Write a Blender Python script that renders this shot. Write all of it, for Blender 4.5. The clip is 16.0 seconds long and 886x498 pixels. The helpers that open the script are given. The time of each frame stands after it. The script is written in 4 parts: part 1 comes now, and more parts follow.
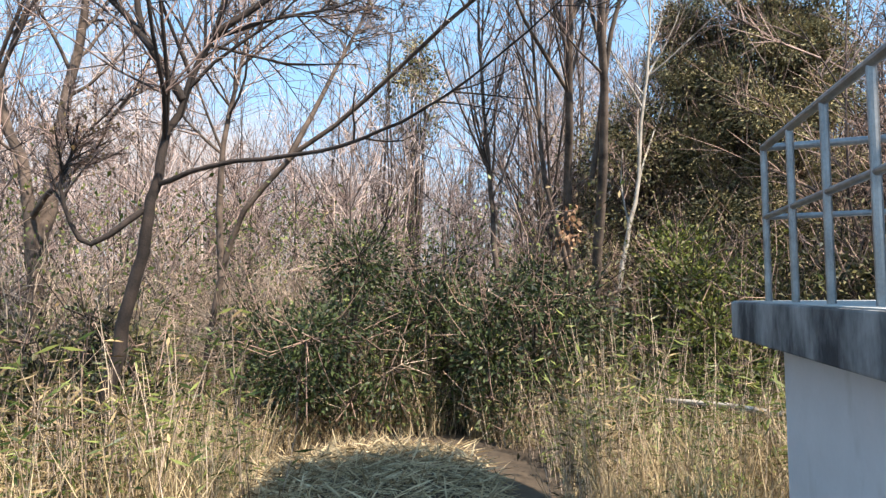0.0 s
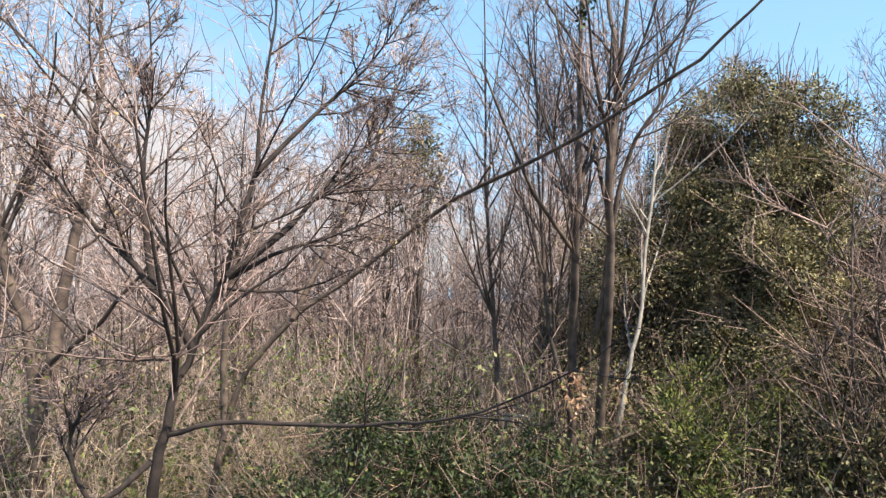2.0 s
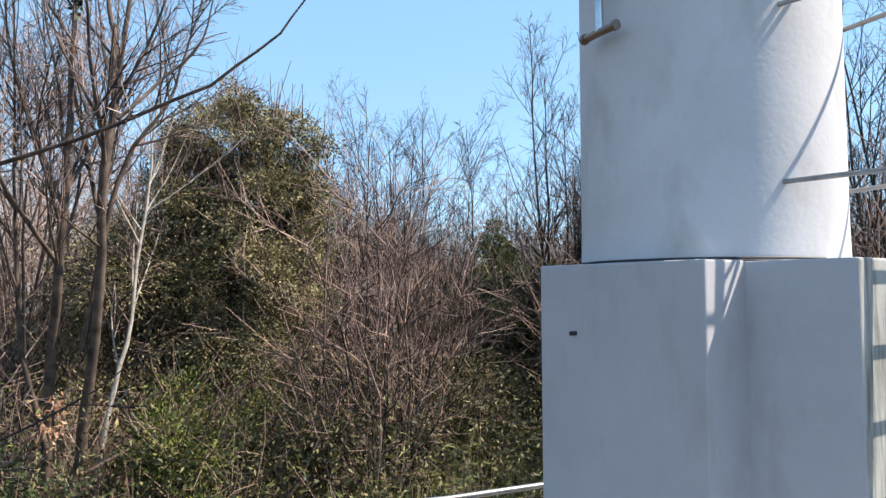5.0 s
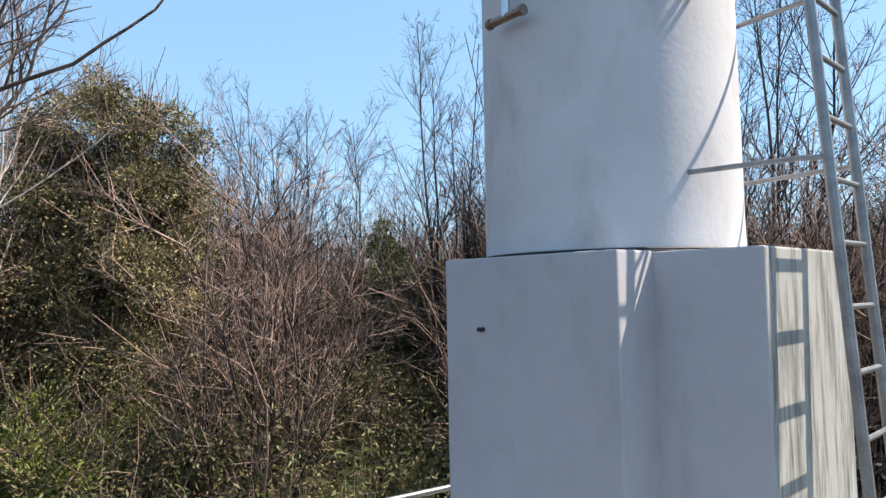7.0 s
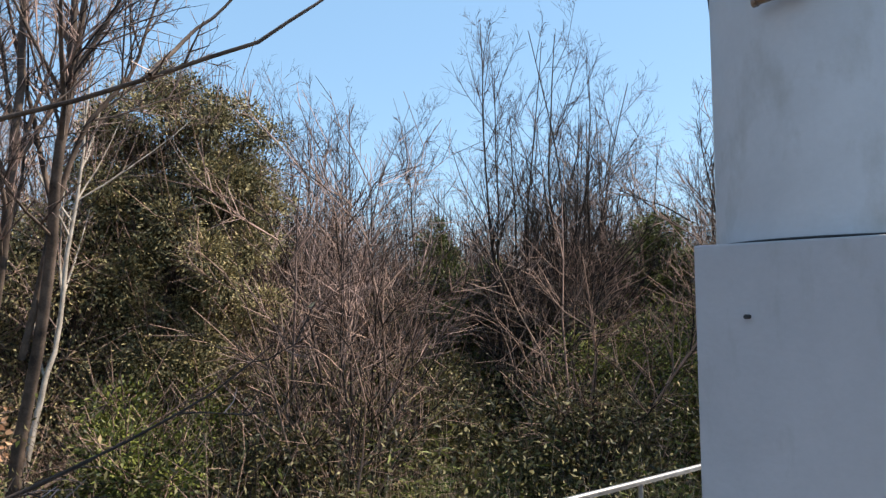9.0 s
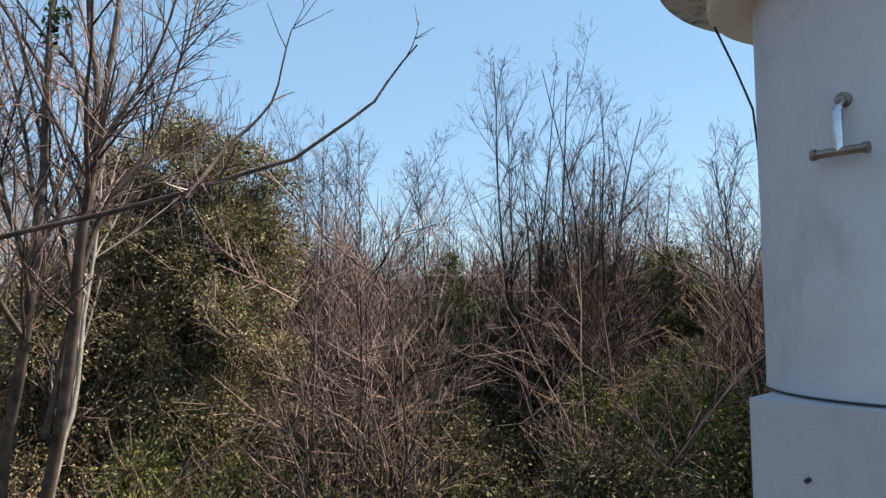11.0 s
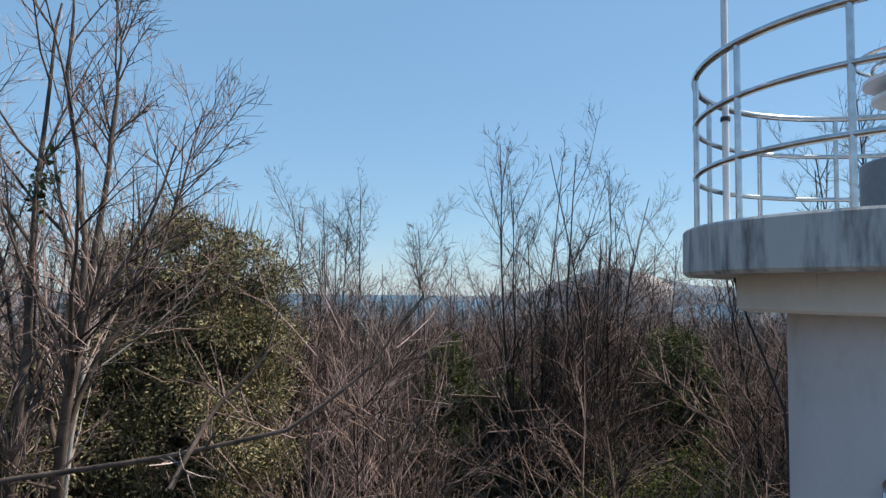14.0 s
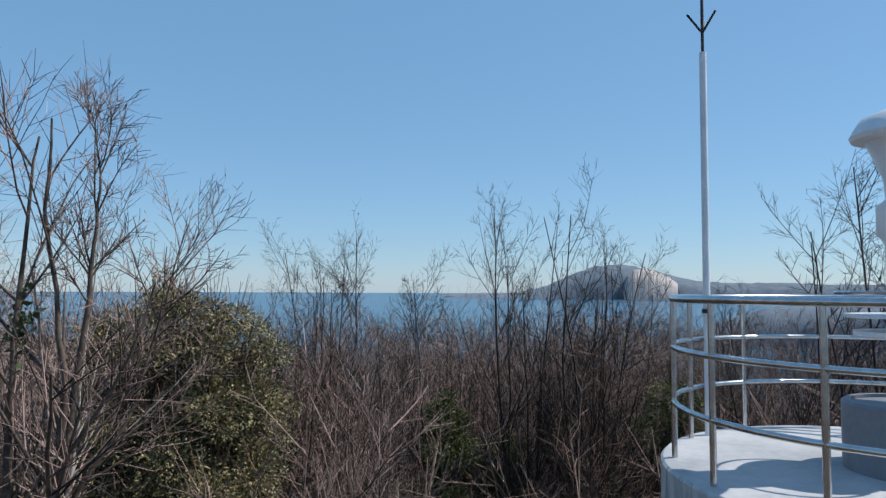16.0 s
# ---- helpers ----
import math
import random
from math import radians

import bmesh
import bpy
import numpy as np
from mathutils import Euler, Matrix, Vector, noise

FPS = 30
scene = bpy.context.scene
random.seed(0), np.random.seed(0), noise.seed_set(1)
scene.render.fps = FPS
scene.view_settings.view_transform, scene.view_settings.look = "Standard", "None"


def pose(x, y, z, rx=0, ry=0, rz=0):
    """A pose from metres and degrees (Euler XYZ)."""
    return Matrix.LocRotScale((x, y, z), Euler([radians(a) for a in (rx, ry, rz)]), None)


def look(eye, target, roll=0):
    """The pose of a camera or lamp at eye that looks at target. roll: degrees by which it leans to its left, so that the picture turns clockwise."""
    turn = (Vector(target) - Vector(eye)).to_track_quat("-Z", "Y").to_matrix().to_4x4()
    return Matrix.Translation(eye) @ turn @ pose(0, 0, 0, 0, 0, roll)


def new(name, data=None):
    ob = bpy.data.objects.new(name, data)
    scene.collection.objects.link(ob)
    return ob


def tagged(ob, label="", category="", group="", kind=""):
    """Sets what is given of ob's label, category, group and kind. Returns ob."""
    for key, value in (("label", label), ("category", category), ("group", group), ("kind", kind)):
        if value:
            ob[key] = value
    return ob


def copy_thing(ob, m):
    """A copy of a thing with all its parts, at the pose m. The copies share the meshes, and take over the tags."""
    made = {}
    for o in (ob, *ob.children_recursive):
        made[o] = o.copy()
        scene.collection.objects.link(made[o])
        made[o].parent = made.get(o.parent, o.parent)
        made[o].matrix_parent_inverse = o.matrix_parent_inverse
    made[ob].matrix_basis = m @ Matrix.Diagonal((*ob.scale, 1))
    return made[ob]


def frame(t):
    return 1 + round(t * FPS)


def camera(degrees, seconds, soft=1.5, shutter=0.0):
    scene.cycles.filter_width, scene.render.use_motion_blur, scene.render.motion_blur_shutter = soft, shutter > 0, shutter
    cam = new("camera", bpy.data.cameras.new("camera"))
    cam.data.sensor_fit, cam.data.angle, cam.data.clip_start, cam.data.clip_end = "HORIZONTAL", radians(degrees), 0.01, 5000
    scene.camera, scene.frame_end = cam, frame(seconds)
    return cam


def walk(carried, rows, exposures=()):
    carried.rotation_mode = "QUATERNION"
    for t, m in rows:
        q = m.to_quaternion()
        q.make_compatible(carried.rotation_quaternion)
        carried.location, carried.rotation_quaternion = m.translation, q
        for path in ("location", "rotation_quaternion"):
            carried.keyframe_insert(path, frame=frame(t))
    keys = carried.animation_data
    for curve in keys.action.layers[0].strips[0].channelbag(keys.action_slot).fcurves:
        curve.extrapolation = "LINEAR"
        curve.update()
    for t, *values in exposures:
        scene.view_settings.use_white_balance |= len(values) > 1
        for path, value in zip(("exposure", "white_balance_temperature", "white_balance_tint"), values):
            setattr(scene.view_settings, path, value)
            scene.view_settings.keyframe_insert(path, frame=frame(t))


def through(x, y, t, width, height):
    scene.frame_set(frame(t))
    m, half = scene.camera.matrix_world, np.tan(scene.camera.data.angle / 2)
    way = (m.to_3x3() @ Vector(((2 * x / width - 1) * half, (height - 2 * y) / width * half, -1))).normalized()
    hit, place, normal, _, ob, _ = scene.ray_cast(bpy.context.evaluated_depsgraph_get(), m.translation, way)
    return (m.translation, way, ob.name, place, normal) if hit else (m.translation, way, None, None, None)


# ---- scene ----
cam = camera(65.1, 16.0, soft=1.4)
EXPOSURES = [(0, 1.17, 7050, 11), (1.2, 1.2, 7050, 11), (2.5, 0.97, 7100, 12), (5, 0.95, 7000, 12), (8.5, 0.8, 7300, 14), (11, 0.63, 7300, 13), (13.5, 0.32, 6900, 11), (16, -0.02, 6300, 9)]
PATH = [
    (0, (-0.275, 0.613, 1.641), (-0.104, 2.602, 1.769), -0.4),
    (0.5, (-0.228, 0.55, 2.088), (-0.06, 2.54, 2.197), -0.1),
    (1, (-0.241, 0.553, 2.657), (-0.073, 2.544, 2.744), 0.2),
    (1.5, (-0.322, 0.548, 3.314), (-0.145, 2.538, 3.415), 0.2),
    (2, (-0.406, 0.493, 3.984), (-0.225, 2.482, 4.087), 0.4),
    (2.5, (-0.543, 0.311, 4.289), (-0.365, 2.3, 4.394), 0.5),
    (3, (-0.583, 0.248, 4.256), (-0.414, 2.238, 4.362), 0.6),
    (3.5, (-0.636, 0.332, 4.196), (-0.372, 2.312, 4.296), 0.8),
    (4, (-0.646, 0.338, 4.092), (0.078, 2.2, 4.194), 0.7),
    (4.5, (-0.64, 0.406, 4.082), (0.473, 2.064, 4.191), 0.5),
    (5, (-0.612, 0.442, 4.1), (0.825, 1.828, 4.22), -0.1),
    (5.2, (-0.611, 0.472, 4.119), (0.933, 1.737, 4.239), -0.2),
    (7.3, (-0.489, 0.791, 4.036), (1.162, 1.912, 4.162), -0.9),
    (7.5, (-0.542, 0.887, 4.016), (1.11, 2.007, 4.145), -0.6),
    (8, (-0.747, 1.244, 3.976), (0.908, 2.359, 4.109), -0.5),
    (8.5, (-1.043, 1.744, 3.955), (0.615, 2.854, 4.092), -0.4),
    (8.7, (-1.139, 1.868, 3.946), (0.52, 2.977, 4.084), -0.4),
    (10.8, (-1.303, 2.227, 4.732), (0.354, 3.339, 4.866), -0.7),
    (11, (-1.327, 2.233, 4.841), (0.33, 3.344, 4.978), -0.6),
    (11.5, (-1.33, 2.209, 5.105), (0.327, 3.319, 5.245), -0.3),
    (12, (-1.301, 2.203, 5.411), (0.356, 3.314, 5.55), -0.2),
    (12.5, (-1.264, 2.184, 5.727), (0.393, 3.296, 5.864), 0.1),
    (13, (-1.233, 2.238, 6.06), (0.426, 3.346, 6.193), 0.3),
    (13.5, (-1.197, 2.317, 6.44), (0.462, 3.426, 6.567), 0.4),
    (14, (-1.158, 2.394, 6.788), (0.5, 3.506, 6.911), 0.7),
    (14.5, (-1.121, 2.51, 7.127), (0.537, 3.622, 7.248), 0.6),
    (15, (-1.042, 2.518, 7.491), (0.614, 3.635, 7.607), 0.4),
    (15.5, (-1.053, 2.415, 7.826), (0.601, 3.534, 7.942), 0.4),
    (16, (-1.034, 2.254, 8.178), (0.619, 3.374, 8.293), 0.3),
]
walk(cam, [(t, look(eye, target, roll)) for t, eye, target, roll in PATH], EXPOSURES)

# ---- world, sun ----
SUN_AZ, SUN_EL = 138.0, 52.0          # degrees clockwise from +y, degrees above the horizon
world = bpy.data.worlds.new("world")
scene.world = world
world.use_nodes = True
wn = world.node_tree
sky = wn.nodes.new("ShaderNodeTexSky")
sky.sky_type, sky.sun_disc = "NISHITA", False
sky.sun_elevation, sky.sun_rotation = radians(SUN_EL), radians(SUN_AZ)
sky.air_density, sky.dust_density, sky.ozone_density = 1.0, 0.1, 3.5
haze = wn.nodes.new("ShaderNodeMix")
haze.data_type = "RGBA"
haze.inputs[0].default_value = 0.52
haze.inputs[7].default_value = (1.75, 3.78, 6.15, 1)
wn.links.new(sky.outputs[0], haze.inputs[6])
wn.links.new(haze.outputs[2], wn.nodes["Background"].inputs[0])
wn.nodes["Background"].inputs[1].default_value = 0.12
sun = new("sun", bpy.data.lights.new("sun", "SUN"))
sun.data.energy, sun.data.angle, sun.data.color = 5.0, radians(0.5), (1.0, 0.94, 0.85)
sun_dir = Vector((math.sin(radians(SUN_AZ)) * math.cos(radians(SUN_EL)),
                  math.cos(radians(SUN_AZ)) * math.cos(radians(SUN_EL)), math.sin(radians(SUN_EL))))
sun.matrix_world = look(sun_dir * 50, (0, 0, 0))


# ---- materials ----
def material(name, dark, light, rough=0.8, metal=0.0, scale=8.0, bump=0.2, island=0.0, detail=6.0, fine=None):
    """Two colours mixed by noise at two scales, with relief; island: how far loose pieces differ."""
    m = bpy.data.materials.new(name)
    m.use_nodes = True
    t = m.node_tree
    b = t.nodes["Principled BSDF"]
    co = t.nodes.new("ShaderNodeTexCoord")
    n1 = t.nodes.new("ShaderNodeTexNoise")
    n1.inputs["Scale"].default_value, n1.inputs["Detail"].default_value = scale, detail
    n2 = t.nodes.new("ShaderNodeTexNoise")
    n2.inputs["Scale"].default_value, n2.inputs["Detail"].default_value = fine or scale * 9, 3
    add = t.nodes.new("ShaderNodeMath")
    add.operation = "MULTIPLY_ADD"
    add.inputs[1].default_value = 0.35
    ramp = t.nodes.new("ShaderNodeValToRGB")
    ramp.color_ramp.elements[0].position, ramp.color_ramp.elements[1].position = 0.45, 0.9
    ramp.color_ramp.elements[0].color = (*dark, 1)
    ramp.color_ramp.elements[1].color = (*light, 1)
    for n in (n1, n2):
        t.links.new(co.outputs["Object"], n.inputs["Vector"])
    t.links.new(n2.outputs["Fac"], add.inputs[0])
    t.links.new(n1.outputs["Fac"], add.inputs[2])
    last = add.outputs[0]
    if island:
        g = t.nodes.new("ShaderNodeNewGeometry")
        mix = t.nodes.new("ShaderNodeMath")
        mix.operation = "MULTIPLY_ADD"
        mix.inputs[1].default_value = island
        sub = t.nodes.new("ShaderNodeMath")
        sub.operation = "SUBTRACT"
        sub.inputs[1].default_value = island * 0.5
        t.links.new(g.outputs["Random Per Island"], mix.inputs[0])
        t.links.new(last, mix.inputs[2])
        t.links.new(mix.outputs[0], sub.inputs[0])
        last = sub.outputs[0]
    t.links.new(last, ramp.inputs[0])
    t.links.new(ramp.outputs[0], b.inputs["Base Color"])
    if bump:
        bp = t.nodes.new("ShaderNodeBump")
        bp.inputs["Strength"].default_value, bp.inputs["Distance"].default_value = bump, 0.01
        t.links.new(n2.outputs["Fac"], bp.inputs["Height"])
        t.links.new(bp.outputs[0], b.inputs["Normal"])
    b.inputs["Roughness"].default_value, b.inputs["Metallic"].default_value = rough, metal
    return m


def leaf_material(name, dark, light, rough=0.45, through=0.25):
    """A leaf: colour that differs leaf by leaf, some light passing through."""
    m = material(name, dark, light, rough, 0, 1.5, 0, island=0.7)
    t = m.node_tree
    b = t.nodes["Principled BSDF"]
    tr = t.nodes.new("ShaderNodeBsdfTranslucent")
    mix = t.nodes.new("ShaderNodeMixShader")
    mix.inputs[0].default_value = through
    out = t.nodes["Material Output"]
    ramp = next(n for n in t.nodes if n.type == "VALTORGB")
    t.links.new(ramp.outputs[0], tr.inputs["Color"])
    t.links.new(b.outputs[0], mix.inputs[1])
    t.links.new(tr.outputs[0], mix.inputs[2])
    t.links.new(mix.outputs[0], out.inputs["Surface"])
    return m


def streaked(name, base, stain, amount, stretch=9.0, scale=2.2, rough=0.75, bump=0.15):
    """Painted concrete with stains that run down it."""
    m = material(name, tuple(c * 0.9 for c in base), base, rough, 0, 3.0, bump)
    t = m.node_tree
    b = t.nodes["Principled BSDF"]
    co = t.nodes.new("ShaderNodeTexCoord")
    mp = t.nodes.new("ShaderNodeMapping")
    mp.inputs["Scale"].default_value = (stretch, stretch, 1.0)
    n = t.nodes.new("ShaderNodeTexNoise")
    n.inputs["Scale"].default_value, n.inputs["Detail"].default_value = scale, 8
    n.inputs["Roughness"].default_value = 0.62
    r = t.nodes.new("ShaderNodeValToRGB")
    r.color_ramp.elements[0].position, r.color_ramp.elements[1].position = 0.62 - 0.25 * amount, 0.80 - 0.18 * amount
    r.color_ramp.elements[0].color, r.color_ramp.elements[1].color = (0, 0, 0, 1), (1, 1, 1, 1)
    mix = t.nodes.new("ShaderNodeMix")
    mix.data_type = "RGBA"
    mix.inputs[7].default_value = (*stain, 1)
    ramp = next(x for x in t.nodes if x.type == "VALTORGB" and x != r)
    t.links.new(co.outputs["Object"], mp.inputs["Vector"])
    t.links.new(mp.outputs[0], n.inputs["Vector"])
    t.links.new(n.outputs["Fac"], r.inputs[0])
    t.links.new(r.outputs[0], mix.inputs[0])
    t.links.new(ramp.outputs[0], mix.inputs[6])
    t.links.new(mix.outputs[2], b.inputs["Base Color"])
    return m


white_paint = streaked("white_paint", (0.585, 0.58, 0.60), (0.42, 0.41, 0.40), 0.25, 2.0, 1.3)
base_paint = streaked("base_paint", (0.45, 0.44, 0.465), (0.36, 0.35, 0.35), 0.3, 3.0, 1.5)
cornice_paint = streaked("cornice_paint", (0.72, 0.69, 0.63), (0.45, 0.43, 0.40), 0.2)
mossy_paint = streaked("mossy_paint", (0.42, 0.42, 0.40), (0.12, 0.12, 0.10), 0.75)
slab_edge = streaked("slab_edge", (0.50, 0.51, 0.51), (0.09, 0.09, 0.10), 0.55, 6.0, 1.5, 0.85, 0.3)
terrace_edge = streaked("terrace_edge", (0.48, 0.48, 0.48), (0.028, 0.028, 0.032), 1.55, 2.2, 0.8, 0.9, 0.4)
deck_paint = material("deck_paint", (0.28, 0.29, 0.31), (0.47, 0.47, 0.48), 0.7, 0, 2.0, 0.15)
concrete = material("concrete", (0.30, 0.30, 0.29), (0.46, 0.45, 0.43), 0.9, 0, 2.5, 0.4)
steel = material("steel", (0.42, 0.43, 0.44), (0.62, 0.63, 0.64), 0.22, 1.0, 14, 0.03)
galvanised = material("galvanised", (0.19, 0.19, 0.195), (0.34, 0.34, 0.34), 0.42, 0.75, 9, 0.08)
pole_paint = material("pole_paint", (0.62, 0.64, 0.67), (0.80, 0.81, 0.83), 0.4, 0, 5, 0.04)
bronze = material("bronze", (0.16, 0.12, 0.10), (0.34, 0.27, 0.23), 0.4, 0.9, 12, 0.1)
grey_paint = material("grey_paint", (0.13, 0.145, 0.175), (0.21, 0.23, 0.26), 0.6, 0, 3, 0.1)
black_rubber = material("black_rubber", (0.015, 0.015, 0.017), (0.035, 0.035, 0.038), 0.6, 0, 20, 0)
bark_dark = material("bark_dark", (0.012, 0.009, 0.008), (0.058, 0.040, 0.033), 0.9, 0, 6, 0.6)
bark_brown = material("bark_brown", (0.030, 0.021, 0.018), (0.17, 0.122, 0.095), 0.9, 0, 5, 0.5)
bark_pale = material("bark_pale", (0.22, 0.19, 0.16), (0.52, 0.47, 0.41), 0.85, 0, 5, 0.4)
twig_brown = material("twig_brown", (0.014, 0.0095, 0.008), (0.33, 0.22, 0.175), 0.85, 0, 2, 0, island=0.9)
twig_dark = material("twig_dark", (0.010, 0.007, 0.006), (0.075, 0.047, 0.039), 0.85, 0, 2, 0, island=0.5)
bark_mid = material("bark_mid", (0.020, 0.014, 0.012), (0.115, 0.082, 0.064), 0.9, 0, 6, 0.6)
twig_pink = material("twig_pink", (0.13, 0.092, 0.082), (0.70, 0.54, 0.475), 0.85, 0, 2, 0, island=0.7)
twig_mauve = material("twig_mauve", (0.032, 0.022, 0.020), (0.38, 0.265, 0.23), 0.85, 0, 2, 0, island=0.7)
twig_tan = material("twig_tan", (0.10, 0.07, 0.052), (0.62, 0.475, 0.365), 0.85, 0, 2, 0, island=0.6)
dry_leaf = leaf_material("dry_leaf", (0.10, 0.065, 0.026), (0.46, 0.34, 0.18), 0.7, 0.25)
sasa_leaf = leaf_material("sasa_leaf", (0.035, 0.065, 0.012), (0.23, 0.26, 0.07), 0.5, 0.3)
# green set darker than the leaf's own, to carry the path-end bushes' shade
evergreen_leaf = leaf_material("evergreen_leaf", (0.010, 0.022, 0.008), (0.060, 0.085, 0.022), 0.6, 0.12)
bright_leaf = leaf_material("bright_leaf", (0.022, 0.038, 0.008), (0.21, 0.235, 0.05), 0.58, 0.25)
olive_leaf = leaf_material("olive_leaf", (0.038, 0.043, 0.017), (0.40, 0.34, 0.17), 0.7, 0.15)
thicket_leaf = leaf_material("thicket_leaf", (0.016, 0.021, 0.008), (0.18, 0.16, 0.065), 0.6, 0.15)
conical_leaf = leaf_material("conical_leaf", (0.014, 0.027, 0.008), (0.14, 0.165, 0.038), 0.55, 0.15)
russet_leaf = leaf_material("russet_leaf", (0.26, 0.13, 0.07), (0.55, 0.34, 0.21), 0.7, 0.25)
straw = leaf_material("straw", (0.22, 0.155, 0.08), (0.66, 0.52, 0.32), 0.7, 0.15)
soil = material("soil", (0.030, 0.021, 0.014), (0.10, 0.07, 0.045), 0.95, 0, 0.8, 0.6, fine=12)
sea_water = material("sea_water", (0.02, 0.07, 0.12), (0.03, 0.10, 0.16), 0.25, 0, 0.02, 0.15, fine=0.3)
# woods and cliff across the water: blue-grey air haze is mixed into these colours
hazed_wood = material("hazed_wood", (0.085, 0.115, 0.15), (0.155, 0.185, 0.22), 1.0, 0, 0.03, 0, fine=0.12)
hazed_cliff = material("hazed_cliff", (0.33, 0.305, 0.30), (0.42, 0.38, 0.36), 1.0, 0, 0.03, 0, fine=0.15)

def cloud_material():
    """Bright vapour, thinning out in tufts upwards and to the sides."""
    m = bpy.data.materials.new("cloud")
    m.use_nodes = True
    t = m.node_tree
    t.nodes.remove(t.nodes["Principled BSDF"])
    co = t.nodes.new("ShaderNodeTexCoord")
    n = t.nodes.new("ShaderNodeTexNoise")
    n.inputs["Scale"].default_value, n.inputs["Detail"].default_value, n.inputs["Roughness"].default_value = 3.2, 9, 0.55
    mp = t.nodes.new("ShaderNodeMapping")
    mp.inputs["Scale"].default_value = (2.2, 1, 1.0)
    sep = t.nodes.new("ShaderNodeSeparateXYZ")
    wave = t.nodes.new("ShaderNodeMath")
    wave.operation = "PINGPONG"
    wave.inputs[1].default_value = 0.5
    side = t.nodes.new("ShaderNodeMath")
    side.operation = "MULTIPLY"
    side.inputs[1].default_value = 1.1
    up = t.nodes.new("ShaderNodeMath")
    up.operation = "MULTIPLY_ADD"
    up.inputs[1].default_value = -0.85
    tot = t.nodes.new("ShaderNodeMath")
    ramp = t.nodes.new("ShaderNodeValToRGB")
    ramp.color_ramp.elements[0].position, ramp.color_ramp.elements[1].position = 0.30, 0.58
    glow = t.nodes.new("ShaderNodeEmission")
    glow.inputs["Color"].default_value = (0.40, 0.41, 0.45, 1)
    clear = t.nodes.new("ShaderNodeBsdfTransparent")
    mix = t.nodes.new("ShaderNodeMixShader")
    l = t.links.new
    l(co.outputs["Generated"], mp.inputs["Vector"])
    l(mp.outputs[0], n.inputs["Vector"])
    l(co.outputs["UV"], sep.inputs[0])
    l(sep.outputs[0], wave.inputs[0])
    l(wave.outputs[0], side.inputs[0])
    l(sep.outputs[1], up.inputs[0])
    l(n.outputs["Fac"], up.inputs[2])
    l(up.outputs[0], tot.inputs[0])
    l(side.outputs[0], tot.inputs[1])
    l(tot.outputs[0], ramp.inputs[0])
    l(ramp.outputs[0], mix.inputs[0])
    l(clear.outputs[0], mix.inputs[1])
    l(glow.outputs[0], mix.inputs[2])
    l(mix.outputs[0], t.nodes["Material Output"].inputs["Surface"])
    return m


cloud_vapour = cloud_material()


# ---- mesh helpers ----
def part(name, bm, mat, parent=None, label="", smooth=False):
    me = bpy.data.meshes.new(name)
    bm.to_mesh(me)
    bm.free()
    me.materials.append(mat)
    if smooth:
        me.shade_smooth()
        me.set_sharp_from_angle(angle=radians(40))
    ob = new(name, me)
    if parent:
        ob.parent = parent
    if label:
        ob["label"] = label
    return ob


def thing(name, m, label, category, group="", kind=""):
    e = new(name)
    e.matrix_world = m
    return tagged(e, label, category, group, kind)


def box(bm, lo, hi, bevel=0.0):
    r = bmesh.ops.create_cube(bm, size=1)
    for v in r["verts"]:
        v.co = Vector([lo[i] + (v.co[i] + 0.5) * (hi[i] - lo[i]) for i in range(3)])
    if bevel:
        es = list({e for v in r["verts"] for e in v.link_edges})
        bmesh.ops.bevel(bm, geom=es, offset=bevel, segments=2, profile=0.6, affect="EDGES")
    return bm


def turned(profile, seg=64):
    """A body of revolution about z from (radius, height) pairs, closed where a radius is 0."""
    bm = bmesh.new()
    rings = []
    for r, z in profile:
        if r <= 1e-6:
            rings.append([bm.verts.new((0, 0, z))])
        else:
            rings.append([bm.verts.new((r * math.cos(2 * math.pi * k / seg), r * math.sin(2 * math.pi * k / seg), z)) for k in range(seg)])
    for a, b in zip(rings, rings[1:]):
        for k in range(seg):
            j = (k + 1) % seg
            if len(a) == 1 and len(b) > 1:
                bm.faces.new((a[0], b[j], b[k]))
            elif len(b) == 1 and len(a) > 1:
                bm.faces.new((a[k], a[j], b[0]))
            elif len(a) > 1:
                bm.faces.new((a[k], a[j], b[j], b[k]))
    bmesh.ops.recalc_face_normals(bm, faces=bm.faces)
    return bm


def tube_arrays(pts, rad, sides):
    """Vertices and quads of one tapered tube along pts."""
    p = np.asarray(pts, float)
    n = len(p)
    t = np.gradient(p, axis=0)
    t /= np.linalg.norm(t, axis=1, keepdims=True) + 1e-9
    ref = np.array([0.31, 0.17, 0.93]) if abs(t[0, 2]) < 0.85 else np.array([0.9, 0.35, 0.1])
    a = np.cross(t, ref)
    a /= np.linalg.norm(a, axis=1, keepdims=True) + 1e-9
    b = np.cross(t, a)
    ang = np.arange(sides) * 2 * np.pi / sides
    r = np.broadcast_to(np.asarray(rad, float), (n,))
    v = p[:, None] + r[:, None, None] * (a[:, None] * np.cos(ang)[None, :, None] + b[:, None] * np.sin(ang)[None, :, None])
    i, k = np.meshgrid(np.arange(n - 1), np.arange(sides), indexing="ij")
    k2 = (k + 1) % sides
    f = np.stack([i * sides + k, i * sides + k2, (i + 1) * sides + k2, (i + 1) * sides + k], -1).reshape(-1, 4)
    return v.reshape(-1, 3), f


def join(pieces):
    vs, fs, o = [], [], 0
    for v, f in pieces:
        vs.append(v)
        fs.append(f + o)
        o += len(v)
    return np.concatenate(vs), np.concatenate(fs)


